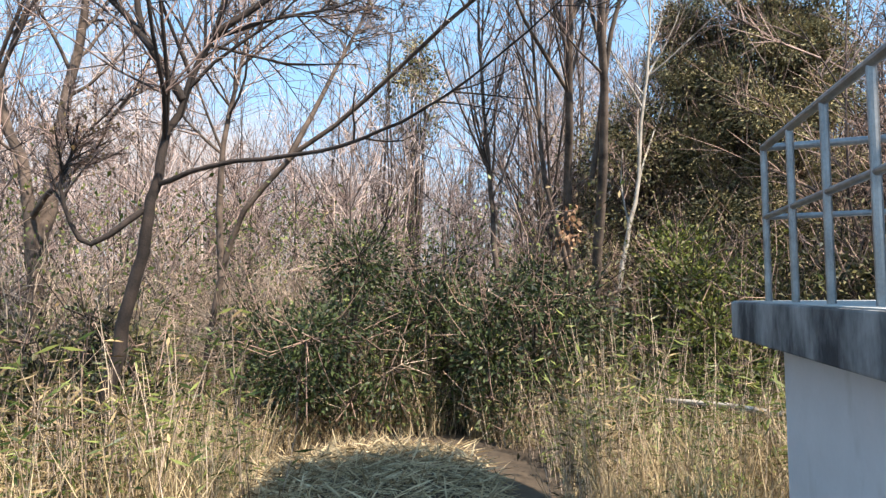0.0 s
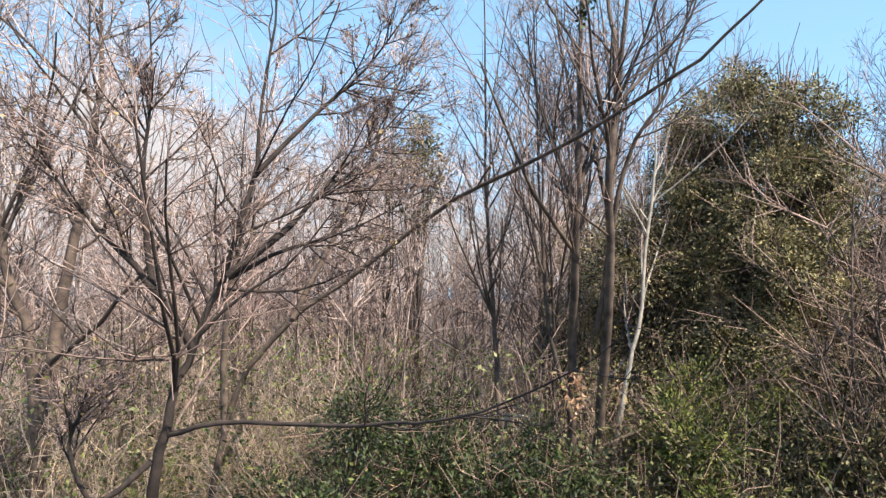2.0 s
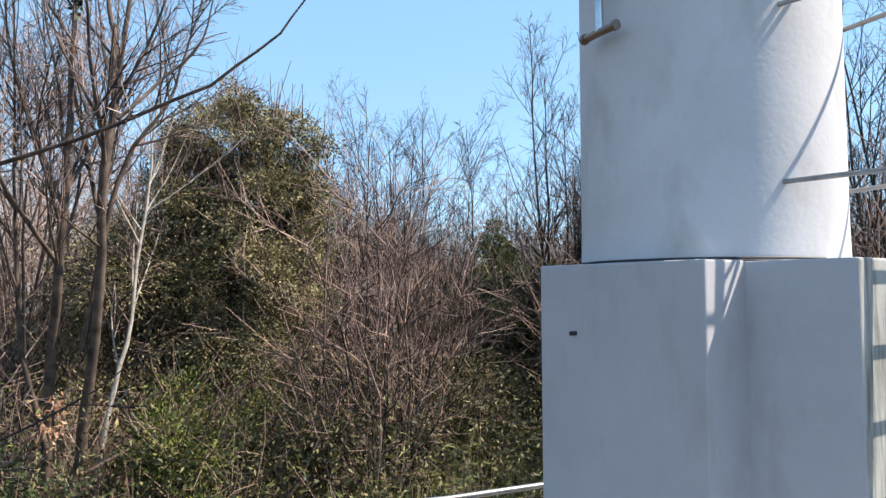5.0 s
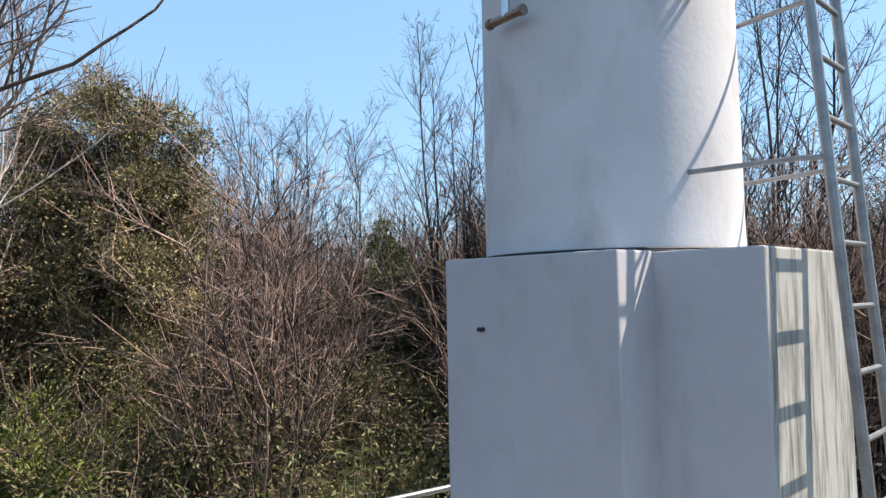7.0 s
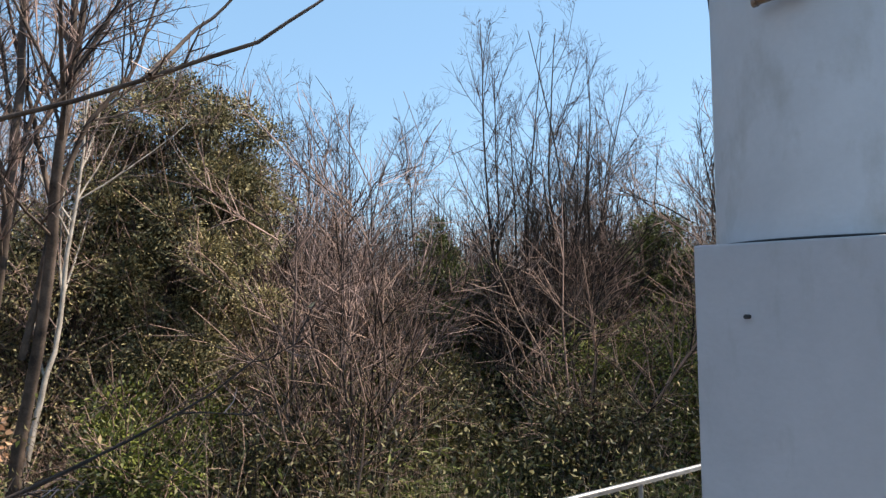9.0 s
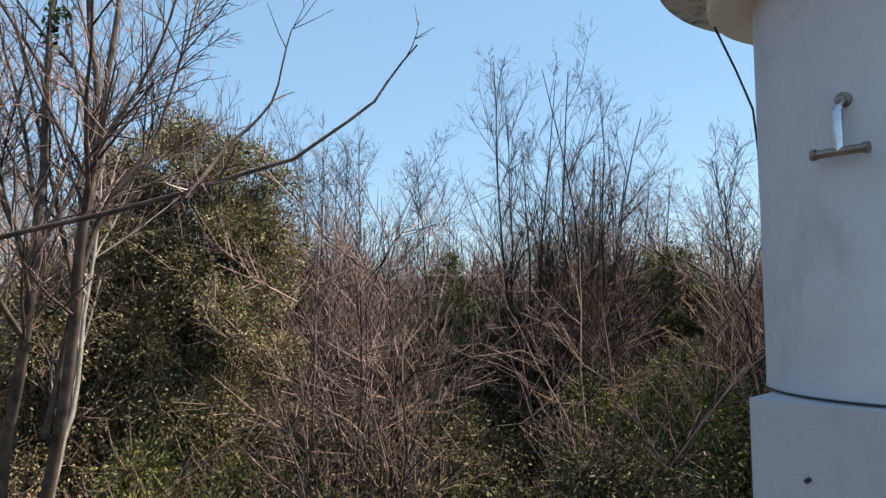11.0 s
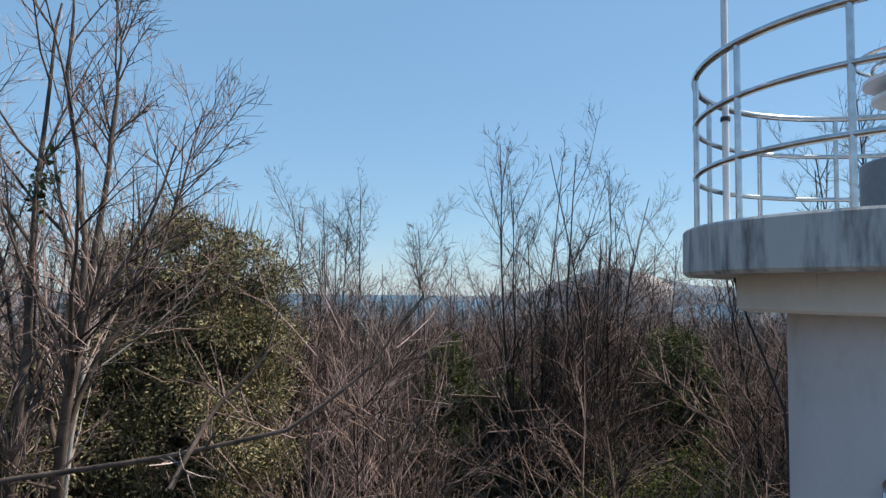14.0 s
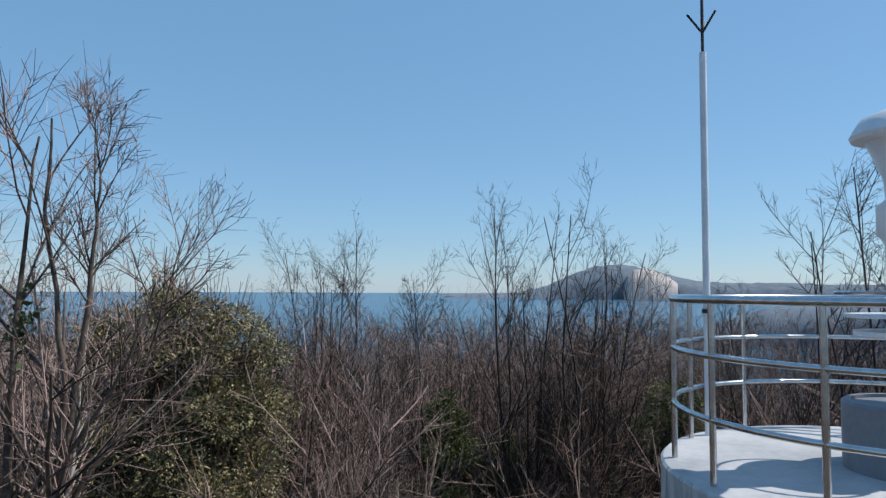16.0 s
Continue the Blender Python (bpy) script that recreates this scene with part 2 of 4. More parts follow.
def quads_mesh(name, v, f, mat, smooth=True):
    """A mesh from arrays of vertices and quads."""
    me = bpy.data.meshes.new(name)
    me.vertices.add(len(v))
    me.vertices.foreach_set("co", np.ascontiguousarray(v, dtype=np.float32).ravel())
    me.loops.add(len(f) * 4)
    me.loops.foreach_set("vertex_index", np.ascontiguousarray(f, dtype=np.int32).ravel())
    me.polygons.add(len(f))
    me.polygons.foreach_set("loop_start", np.arange(0, len(f) * 4, 4, dtype=np.int32))
    me.update(calc_edges=True)
    me.validate()
    me.materials.append(mat)
    if smooth:
        me.shade_smooth()
    return me


def tube(name, pts, r, mat, parent=None, sides=12, label=""):
    """A pipe along pts, closed at its ends."""
    v, f = tube_arrays(pts, r, sides)
    bm = bmesh.new()
    vs = [bm.verts.new(c) for c in v]
    for q in f:
        bm.faces.new([vs[i] for i in q])
    bm.faces.new(vs[:sides])
    bm.faces.new(vs[-sides:])
    bmesh.ops.recalc_face_normals(bm, faces=bm.faces)
    return part(name, bm, mat, parent, label, smooth=len(pts) > 2)


def rod(name, a, b, r, mat, parent=None, sides=12, label=""):
    return tube(name, [a, b], r, mat, parent, sides, label)


# ---- ground, sea, distance ----
def ground_z(x, y):
    """The hill top is level round the tower and falls to the sea on the far side."""
    x, y = np.asarray(x, float), np.asarray(y, float)
    d = np.hypot(x, y)
    az = np.arctan2(x, y)
    sea_side = np.clip((az - 0.25) / 0.35, 0, 1) * np.clip((2.6 - az) / 0.5, 0, 1)
    fall = np.clip(d - 22, 0, 40) * 0.045 + np.clip(d - 60, 0, 80) * 0.30
    z = -fall * (0.15 + 0.85 * sea_side)
    z += 0.12 * np.sin(x * 0.9 + 1) * np.cos(y * 0.7) + 0.25 * np.sin(x * 0.23) * np.sin(y * 0.19 + 2)
    z = z - np.clip(d - 400, 0, 500) * 0.05
    return z - 0.35 + 0.3 * np.exp(-((x + 0.4) ** 2 + (y - 6.5) ** 2) / 5)


rings = np.concatenate([np.linspace(0.01, 30, 46), np.geomspace(33, 4800, 34)])
ang = np.linspace(0, 2 * np.pi, 145)[:-1]
gx, gy = rings[:, None] * np.sin(ang)[None], rings[:, None] * np.cos(ang)[None]
gv = np.stack([gx, gy, ground_z(gx, gy)], -1).reshape(-1, 3)
i, k = np.meshgrid(np.arange(len(rings) - 1), np.arange(144), indexing="ij")
k2 = (k + 1) % 144
gf = np.stack([i * 144 + k, (i + 1) * 144 + k, (i + 1) * 144 + k2, i * 144 + k2], -1).reshape(-1, 4)
tagged(new("ground", quads_mesh("ground", gv, gf, soil)), "brown leaf-littered soil of the hilltop", "ground", kind="structure")

SEA = -21.0
bm = bmesh.new()
bmesh.ops.create_circle(bm, cap_ends=True, segments=96, radius=4900)
for v in bm.verts:
    v.co.z = SEA
tagged(part("water", bm, sea_water), "calm blue sea below the wooded hill", "sea", kind="structure")


def headland(name, az0, az1, dist, height, mat, label, seed, steep=2.0):
    """A long hill on the skyline, between two bearings."""
    rng = np.random.RandomState(seed)
    na, nd = 90, 14
    a = np.radians(np.linspace(az0, az1, na))
    s = np.linspace(0, 1, na)
    crest = height(s) * (1 + 0.02 * np.sin(s * 40 + seed) + 0.012 * rng.randn(na))
    vs = []
    for j in range(nd):
        q = j / (nd - 1)
        r = dist * (1 + 0.14 * (q - 0.5))
        prof = np.sin(np.pi * min(1, q * 1.02)) ** (1 / steep)
        z = SEA - 1 + crest * prof * (1 + 0.02 * rng.randn(na))
        vs.append(np.stack([r * np.sin(a), r * np.cos(a), z], -1))
    v = np.concatenate(vs)
    i, k = np.meshgrid(np.arange(nd - 1), np.arange(na - 1), indexing="ij")
    f = np.stack([i * na + k, i * na + k + 1, (i + 1) * na + k + 1, (i + 1) * na + k], -1).reshape(-1, 4)
    return tagged(new(name, quads_mesh(name, v, f, mat)), label, "headland", kind="structure")


def ridge(az0, az1, less=0.0):
    """Crest height of the far headland, by bearing, between two bearings."""
    return lambda s: np.interp(az0 + (az1 - az0) * s, (56, 62, 64.2, 66, 68.4, 70.2, 72.5, 74.6, 76.5, 84, 100), (14, 19, 42, 76, 108, 114, 101, 70, 56, 52, 40)) - less * (1 + 14 * np.exp(-9 * s) + 3 * s ** 4)


# no haze fills the air; the hills' materials have it painted in
headland("headland_far", 56, 100, 2400, ridge(56, 100), hazed_wood, "distant wooded headland across the bay, haze mixed into its colour", 3)
headland("headland_cliff", 70.4, 74.5, 2290, ridge(70.4, 74.5, 5), hazed_cliff, "bare pale cliff on the distant headland, softened by painted haze", 5, 3)
headland("headland_near", 74, 130, 420, lambda s: 24 * (1 - np.exp(-s * 14)), hazed_wood, "dark wooded slope across the inlet, tinted with painted haze", 9)


# the bank of soft cloud that stands over the woods, far off
na, nz = 40, 12
a = np.radians(np.linspace(-70, 22, na))
z = np.linspace(-100, 1900, nz)
v = np.stack([4500 * np.sin(a)[None] + 0 * z[:, None], 4500 * np.cos(a)[None] + 0 * z[:, None], z[:, None] + 0 * a[None]], -1).reshape(-1, 3)
i, k = np.meshgrid(np.arange(nz - 1), np.arange(na - 1), indexing="ij")
f = np.stack([i * na + k, i * na + k + 1, (i + 1) * na + k + 1, (i + 1) * na + k], -1).reshape(-1, 4)
me = quads_mesh("cloud_bank", v, f, cloud_vapour)
uv = me.uv_layers.new()
for lp in me.loops:
    uv.data[lp.index].uv = ((lp.vertex_index % na) / (na - 1), (lp.vertex_index // na) / (nz - 1))
tagged(new("backdrop", me), "soft white cloud bank low over the woods", "cloud", kind="structure")

# ---- lighthouse ----
CX, CY = 3.649, 2.254
lighthouse = thing("lighthouse", pose(CX, CY, 0, 0, 0, -12.2), "small round white concrete lighthouse with a railed gallery", "lighthouse")
BASE_Z, TOP_Z = 1.58, 4.253
base = part("base_block", box(bmesh.new(), (-0.856, -0.585, BASE_Z), (0.856, 0.599, TOP_Z), 0.012), base_paint, lighthouse, "white painted concrete base block")
annex_bm = box(bmesh.new(), (-0.535, -1.143, BASE_Z), (0.56, -0.57, TOP_Z - 0.006), 0.012)
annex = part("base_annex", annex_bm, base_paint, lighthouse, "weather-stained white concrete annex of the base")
annex.data.materials.append(mossy_paint)
for f in annex.data.polygons:
    f.material_index = int(f.normal.y < -0.9)
rod("drain_stub", (-0.90, 0.295, 3.85), (-0.85, 0.295, 3.85), 0.013, black_rubber, base)
tower = part("tower", turned([(0, TOP_Z), (0.775, TOP_Z + 0.002), (0.771, TOP_Z + 0.2), (0.768, 6.70), (0, 6.70)], 96), white_paint, lighthouse, "plain white round tower shaft", True)
cornice = part("cornice", turned([(0.6, 6.698), (1.03, 6.698), (1.048, 6.715), (1.048, 6.915), (0.6, 6.915)], 96), cornice_paint, lighthouse, "cream ring under the gallery")
slab = part("gallery_slab", turned([(0, 6.90), (1.30, 6.905), (1.34, 6.90), (1.36, 6.92), (1.36, 7.165), (1.345, 7.18)], 96), slab_edge, lighthouse, "stained grey concrete gallery slab")
part("gallery_deck", turned([(1.345, 7.180), (1.28, 7.186), (0, 7.19)], 96), deck_paint, lighthouse, "pale painted gallery floor")

# railing of the gallery; angles are in the lighthouse's own frame
RAIL_R, LADDER_ANG = 1.28, -90.0
railing = part("gallery_railing", turned([(0.010, 7.189), (0.012, 7.19), (0.010, 7.192)], 8), steel, lighthouse, "stainless steel gallery railing")
for k in range(13):
    a = radians(165 + 12.2 + 27.69 * k)
    x, y = RAIL_R * math.cos(a), RAIL_R * math.sin(a)
    rod("post", (x, y, 7.17), (x, y, 8.13), 0.017, steel, railing)
for z, r in ((7.515, 0.017), (7.84, 0.017), (8.13, 0.022)):
    pts = [(RAIL_R * math.cos(radians(q)), RAIL_R * math.sin(radians(q)), z) for q in np.linspace(LADDER_ANG + 13, LADDER_ANG + 347, 110)]
    tube("rail", pts, r, steel, railing)

# lightning rod on the gallery
pole_a = radians(74 + 12.2)
px, py = 1.24 * math.cos(pole_a), 1.24 * math.sin(pole_a)
pole = rod("lightning_pole", (px, py, 7.18), (px, py, 9.86), 0.024, pole_paint, lighthouse, 16, "tall white-painted lightning conductor pole")
rod("tip", (px, py, 9.86), (px, py, 10.24), 0.011, black_rubber, pole)
for k in range(3):
    a = radians(20 + 120 * k)
    rod("prong", (px, py, 10.0), (px + 0.11 * math.cos(a), py + 0.11 * math.sin(a), 10.13), 0.008, black_rubber, pole)
rod("clamp", (px, py, 8.02), (px, py, 8.05), 0.034, black_rubber, pole)

# pedestal and lantern on the gallery
ped = part("lantern_pedestal", turned([(0, 7.19), (0.37, 7.19), (0.37, 7.55), (0.355, 7.565), (0.32, 7.565), (0.32, 7.545), (0, 7.545)], 48), grey_paint, lighthouse, "grey drum under the lantern", True)
part("flange", turned([(0, 7.545), (0.09, 7.545), (0.09, 7.90), (0.30, 7.93), (0.30, 7.955), (0, 7.955)], 40), pole_paint, ped)
for hr, hz in ((0.38, 8.17), (0.29, 8.13)):
    tube("hoop", [(hr * math.cos(q), hr * math.sin(q), hz) for q in np.linspace(0, 2 * math.pi, 41)], 0.011, steel, ped, 8)
part("plate", turned([(0.14, 8.03), (0.345, 8.03), (0.345, 8.05), (0.14, 8.05)], 40), pole_paint, ped)
lan = part("lantern", turned([(0, 7.955), (0.13, 7.955), (0.13, 8.45), (0.17, 8.50), (0.17, 8.66), (0.12, 8.70), (0.13, 8.82), (0.21, 9.02), (0.21, 9.05)], 40), pole_paint, lighthouse, "white drum lantern with a domed cap", True)
part("cap", turned([(0.17, 9.03), (0.285, 9.04), (0.295, 9.065), (0.24, 9.16), (0.12, 9.21), (0, 9.225)], 40), pole_paint, lan, smooth=True)

# vent pipe with a tee on the shaft
ta = radians(163 + 12.2)
tr_, tt = Vector((math.cos(ta), math.sin(ta), 0)), Vector((-math.sin(ta), math.cos(ta), 0))
def on_tee(r, s, z):
    return tuple(tr_ * r + tt * s + Vector((0, 0, z)))
bend = [on_tee(0.76 + 0.10 * math.sin(q), 0, 5.80 + 0.07 * math.cos(q)) for q in np.linspace(0, math.pi / 2, 8)]
vent = tube("vent_pipe", [on_tee(0.74, 0, 5.87)] + bend + [on_tee(0.86, 0, 5.58)], 0.024, steel, lighthouse, 16, "steel vent pipe ending in a tee")
rod("tee", on_tee(0.86, -0.13, 5.58), on_tee(0.86, 0.13, 5.58), 0.024, bronze, vent, 16)
for s in (-0.13, 0.13):
    rod("tee_end", on_tee(0.86, s - 0.012, 5.58), on_tee(0.86, s + 0.012, 5.58), 0.031, bronze, vent, 16)
rod("pipe_flange", on_tee(0.765, 0, 5.87), on_tee(0.785, 0, 5.87), 0.042, bronze, vent, 16)
rod("bracket_stub", on_tee(0.75, 0.01, 6.63), on_tee(0.79, 0.01, 6.63), 0.010, bronze, lighthouse)

# ladder at the annex
def ladder_y(z):
    return -(1.31 - 0.06 * (z - 4.84))
ladder = rod("ladder", (-0.2, ladder_y(1.58), 1.58), (-0.2, ladder_y(6.9), 6.9), 0.026, galvanised, lighthouse, 8, "galvanised steel access ladder")
rod("stile", (0.2, ladder_y(1.58), 1.58), (0.2, ladder_y(6.9), 6.9), 0.026, galvanised, ladder, 8)
for k in range(17):
    z = 1.86 + 0.30 * k
    rod("rung", (-0.2, ladder_y(z), z), (0.2, ladder_y(z), z), 0.014, galvanised, ladder, 8)
for z in (4.66, 5.60, 6.45):
    for x, y0 in ((-0.33, -0.69), (0.33, -0.69)):
        tube("bracket", [(x, y0, z), (x * 0.75, -1.2, z + 0.005), (0.2 * (1 if x > 0 else -1), ladder_y(z), z)], 0.014, galvanised, ladder, 8)

# cables
cable = [(r * math.cos(radians(q + 12.2)), r * math.sin(radians(q + 12.2)), z) for q, r, z in
         ((82, 1.12, 6.905), (86, 1.08, 6.82), (91, 1.0, 6.64), (90, 0.89, 6.35), (89, 0.80, 6.08), (87, 0.782, 5.8), (85, 0.781, 5.0), (84, 0.782, 4.27))]
tube("cable", cable, 0.008, black_rubber, lighthouse, 6, "black cable hanging from the gallery")
tube("joint_cable", [(0.787 * math.cos(radians(q)), 0.787 * math.sin(radians(q)), TOP_Z + 0.012) for q in np.linspace(120, 262, 50)], 0.007, black_rubber, lighthouse, 6)

# ---- terrace ----
terrace = pose(2.23, 4.97, 0, 0, 0, -106.3)   # local x runs along its edge to the near end, local y points inward
TW, VX = 5.6, 4.9
ts = thing("terrace", terrace, "raised concrete terrace with an overhanging slab", "terrace", kind="structure")
tslab = part("terrace_slab", box(bmesh.new(), (-0.09, -0.21, 1.335), (VX, TW, 1.574), 0.012), terrace_edge, ts, "black-stained concrete slab edge")
part("terrace_floor", box(bmesh.new(), (-0.075, -0.195, 1.5742), (VX - 0.02, TW - 0.02, 1.58), 0.002), concrete, ts)
part("terrace_wall", box(bmesh.new(), (0.22, 0.03, -1.2), (VX - 0.2, TW - 0.2, 1.334)), white_paint, ts, "plain rendered wall below the slab")

fence = thing("terrace_railing", terrace, "galvanised tube railing round the terrace edge", "railing")
FH = 2.535
FX, FY = 0.28, -0.06
for k in range(8):
    x = FX + 0.553 * k
    rod("post", (x, FY, 1.57), (x, FY, FH), 0.021, galvanised, fence)
for x, y in ((0.53, 1.2), (0.60, 2.2), (0.66, 3.2), (0.72, 4.2)):
    rod("post", (x, y, 1.57), (x, y, FH), 0.021, galvanised, fence)
for z, r in ((FH, 0.024), (2.10, 0.018)):
    rod("rail", (FX, FY, z), (FX + 4.4, FY, z), r, galvanised, fence)
    tube("rail", [(FX, FY, z), (0.53, 1.2, z), (0.60, 2.2, z), (0.72, 4.2, z)], r, galvanised, fence)


# ---- plants: growth ----
def limb(rng, p, d, length, n, wig, up):
    """Points of one branch that wanders and bends upwards."""
    pts = [np.array(p, float)]
    d = np.array(d, float)
    for _ in range(n - 1):
        d = d + wig * rng.randn(3) + np.array([0, 0, up])
        d /= np.linalg.norm(d)
        pts.append(pts[-1] + d * length / (n - 1))
    return np.array(pts)


def side_way(rng, d, angle):
    """A direction that leaves d by about angle degrees."""
    a = np.cross(d, rng.randn(3))
    a /= np.linalg.norm(a) + 1e-9
    q = radians(angle * rng.uniform(0.7, 1.3))
    return d * math.cos(q) + a * math.sin(q)


def branch_out(rng, pts, r0, level, spec, out):
    """Adds the branch pts and, level by level, what grows from it. spec: per level (count, angle, length share, wander, lift, points)."""
    n = len(pts)
    tip = 0.35 if level < len(spec) else 0.5
    rad = r0 * (np.linspace(1, tip, n) if level else 0.12 + 0.88 * np.linspace(1, 0, n) ** 1.15)
    out.setdefault(level, []).append((pts, rad))
    if level >= len(spec):
        return
    count, angle, share, wander, lift, npts = spec[level]
    total = np.linalg.norm(np.diff(pts, axis=0), axis=1).sum()
    for q in np.sort(rng.uniform(0.34 if level == 0 else 0.15, 0.97, count)):
        f = q * (n - 1)
        i = min(int(f), n - 2)
        p = pts[i] + (pts[i + 1] - pts[i]) * (f - i)
        d = pts[i + 1] - pts[i]
        d = side_way(rng, d / (np.linalg.norm(d) + 1e-9), angle)
        ln = total * share * rng.uniform(0.55, 1.2) * (1.12 - (0.5 if level == 0 else 0.4) * q)
        own = np.interp(f, range(n), rad)
        rr = min(max((0.011, 0.007, 0.0046)[min(level, 2)], min(own * 0.62, ln * 0.013 + 0.001)), max(own * 0.8, 0.004))
        branch_out(rng, limb(rng, p, d, ln, npts, wander, lift), rr, level + 1, spec, out)


SIDES = {0: 9, 1: 5, 2: 3, 3: 3, 4: 3}


def tubes_of(out, levels):
    return join([tube_arrays(p, r, SIDES[k]) for k in levels if k in out for p, r in out[k]])


UPRIGHT = [(20, 34, 0.27, 0.06, 0.05, 6), (9, 40, 0.40, 0.07, 0.04, 4), (4, 38, 0.50, 0.07, 0.03, 3)]
TALL = [(16, 33, 0.27, 0.07, 0.07, 6), (9, 38, 0.52, 0.08, 0.05, 4), (4, 38, 0.55, 0.08, 0.03, 3)]
DENSE = [(22, 46, 0.36, 0.11, 0.06, 7), (11, 44, 0.50, 0.12, 0.04, 4), (6, 42, 0.52, 0.12, 0.02, 3)]
FAR_UPRIGHT = [(12, 38, 0.26, 0.07, 0.07, 5), (8, 42, 0.52, 0.08, 0.05, 3), (4, 40, 0.52, 0.08, 0.03, 2)]
FAR_SPREAD = [(9, 44, 0.46, 0.11, 0.08, 5), (10, 44, 0.38, 0.11, 0.05, 3), (4, 42, 0.42, 0.12, 0.03, 2)]


def leaves(rng, at, size, ratio, droop=0.3, way=None):
    """Folded leaf blades, one quad each, at the given places."""
    n = len(at)
    d = rng.randn(n, 3) if way is None else way + 0.35 * rng.randn(n, 3)
    d[:, 2] -= droop
    d /= np.linalg.norm(d, axis=1, keepdims=True)
    s = np.cross(d, rng.randn(n, 3))
    s /= np.linalg.norm(s, axis=1, keepdims=True) + 1e-9
    u = np.cross(d, s)
    ln = (size * rng.uniform(0.6, 1.3, n))[:, None]
    w = ln * ratio * 0.5
    mid = at + d * ln * 0.45
    v = np.stack([at, mid + s * w + u * w * 0.35, at + d * ln - u * ln * 0.08, mid - s * w + u * w * 0.35], 1).reshape(-1, 3)
    return v, np.arange(4 * n).reshape(-1, 4)


def tree(name, seed, stems, spec, bark, twig, label, category="tree", group="", leaf=None, leaf_mat=None):
    """A tree from its main stems: (points, radius) each, in the world, the first point being the foot."""
    rng = np.random.RandomState(seed)
    base = np.array(stems[0][0][0], float)
    out = {}
    for pts, r, *own in stems:
        p = np.array(pts, float) - base
        t = np.linspace(0, len(p) - 1, 3 * len(p))
        s = np.stack([np.interp(t, range(len(p)), p[:, k]) for k in range(3)], -1)
        s[1:-1] = (s[:-2] + 2 * s[1:-1] + s[2:]) / 4
        s[1:-1] += rng.randn(len(s) - 2, 3) * r * 0.22
        branch_out(rng, s, r, 0, own[0] if own else spec, out)
    e = thing(name, Matrix.Translation(base), label, category, group)
    a = new("trunk", quads_mesh("trunk", *tubes_of(out, (0,)), bark))
    d = tagged(new("branchwork", quads_mesh("branchwork", *tubes_of(out, (1,)), bark)), kind="stuff")
    b = tagged(new("crown", quads_mesh("crown", *tubes_of(out, (2, 3, 4)), twig)), kind="stuff")
    a.parent = b.parent = d.parent = e
    if leaf:
        ends = np.array([p[-1] for k in out if k >= 2 for p, r in out[k]])
        pick = ends[rng.randint(0, len(ends), leaf[0])] + rng.randn(leaf[0], 3) * 0.05
        c = new("dead_leaves", quads_mesh("dead_leaves", *leaves(rng, pick, leaf[1], 0.5, 0.6), leaf_mat))
        c.parent = e
    return e


def free_stems(rng, x, y, h, n, lean, r):
    """Stems from one foot that part and rise."""
    z = float(ground_z(x, y)) - 0.1
    res = []
    for k in range(n):
        a = 2 * math.pi * (k + rng.uniform(-0.3, 0.3)) / n
        q = lean * rng.uniform(0.5, 1.2)
        hh = h * rng.uniform(0.8, 1.0)
        pts = [(x, y, z)]
        for f in (0.12, 0.35, 0.65, 1.0):
            o = q * f ** 0.8 * hh
            pts.append((x + o * math.cos(a) + rng.randn() * 0.03 * hh * f, y + o * math.sin(a) + rng.randn() * 0.03 * hh * f, z + hh * f))
        res.append((pts, r * rng.uniform(0.75, 1.0)))
    return res


BARE = "bare winter tree with fine brown twigs"

# the wide tree beside the path, whose long limbs reach out over the clearing
tree("spreading_tree", 11, [
    ([(-2.95, 7.35, -0.4), (-2.78, 7.25, 0.7), (-2.6, 7.15, 1.45), (-2.38, 7.0, 2.15), (-2.32, 6.93, 2.6), (-2.22, 6.93, 2.95), (-2.05, 6.95, 3.45), (-1.8, 7.0, 4.1), (-1.6, 7.15, 5.0), (-1.5, 7.3, 6.0), (-1.4, 7.3, 7.4)], 0.075),
    ([(-2.32, 6.95, 2.62), (-1.75, 6.75, 2.80), (-0.83, 6.38, 2.80), (-0.27, 5.96, 2.90), (0.19, 5.4, 3.04), (0.79, 4.83, 3.4), (1.1, 4.5, 3.75)], 0.026, [(7, 45, 0.16, 0.13, 0.06, 5), (4, 42, 0.5, 0.15, 0.05, 3)]),
    ([(-2.40, 6.95, 2.4), (-2.85, 6.8, 2.0), (-3.05, 6.75, 2.6), (-2.9, 6.8, 3.0), (-2.5, 6.8, 3.4)], 0.032),
    ([(-2.07, 6.95, 3.4), (-2.4, 6.85, 3.95), (-2.75, 6.8, 4.35), (-3.15, 6.8, 4.75), (-3.6, 6.8, 5.6)], 0.045),
    ([(-2.4, 6.85, 3.95), (-2.55, 6.9, 4.8), (-2.5, 7.0, 5.8), (-2.6, 7.0, 7.0)], 0.032),
    ([(-1.8, 7.0, 4.05), (-1.3, 7.1, 4.45), (-0.9, 7.3, 5.0), (-0.45, 7.5, 5.45), (0.1, 7.6, 6.1)], 0.036),
    ([(-1.85, 7.0, 4.0), (-1.35, 7.3, 4.3), (-0.6, 7.5, 4.55), (0.1, 7.6, 5.0)], 0.028),
    ([(-1.6, 7.15, 5.0), (-1.1, 7.3, 5.6), (-0.5, 7.4, 6.2), (0.0, 7.5, 7.0)], 0.030),
], [(19, 44, 0.33, 0.11, 0.05, 6), (11, 42, 0.5, 0.12, 0.04, 4), (6, 40, 0.5, 0.13, 0.02, 3)], bark_dark, twig_mauve,
     "wide dark bare tree with long reaching limbs", leaf=(900, 0.05), leaf_mat=dry_leaf)
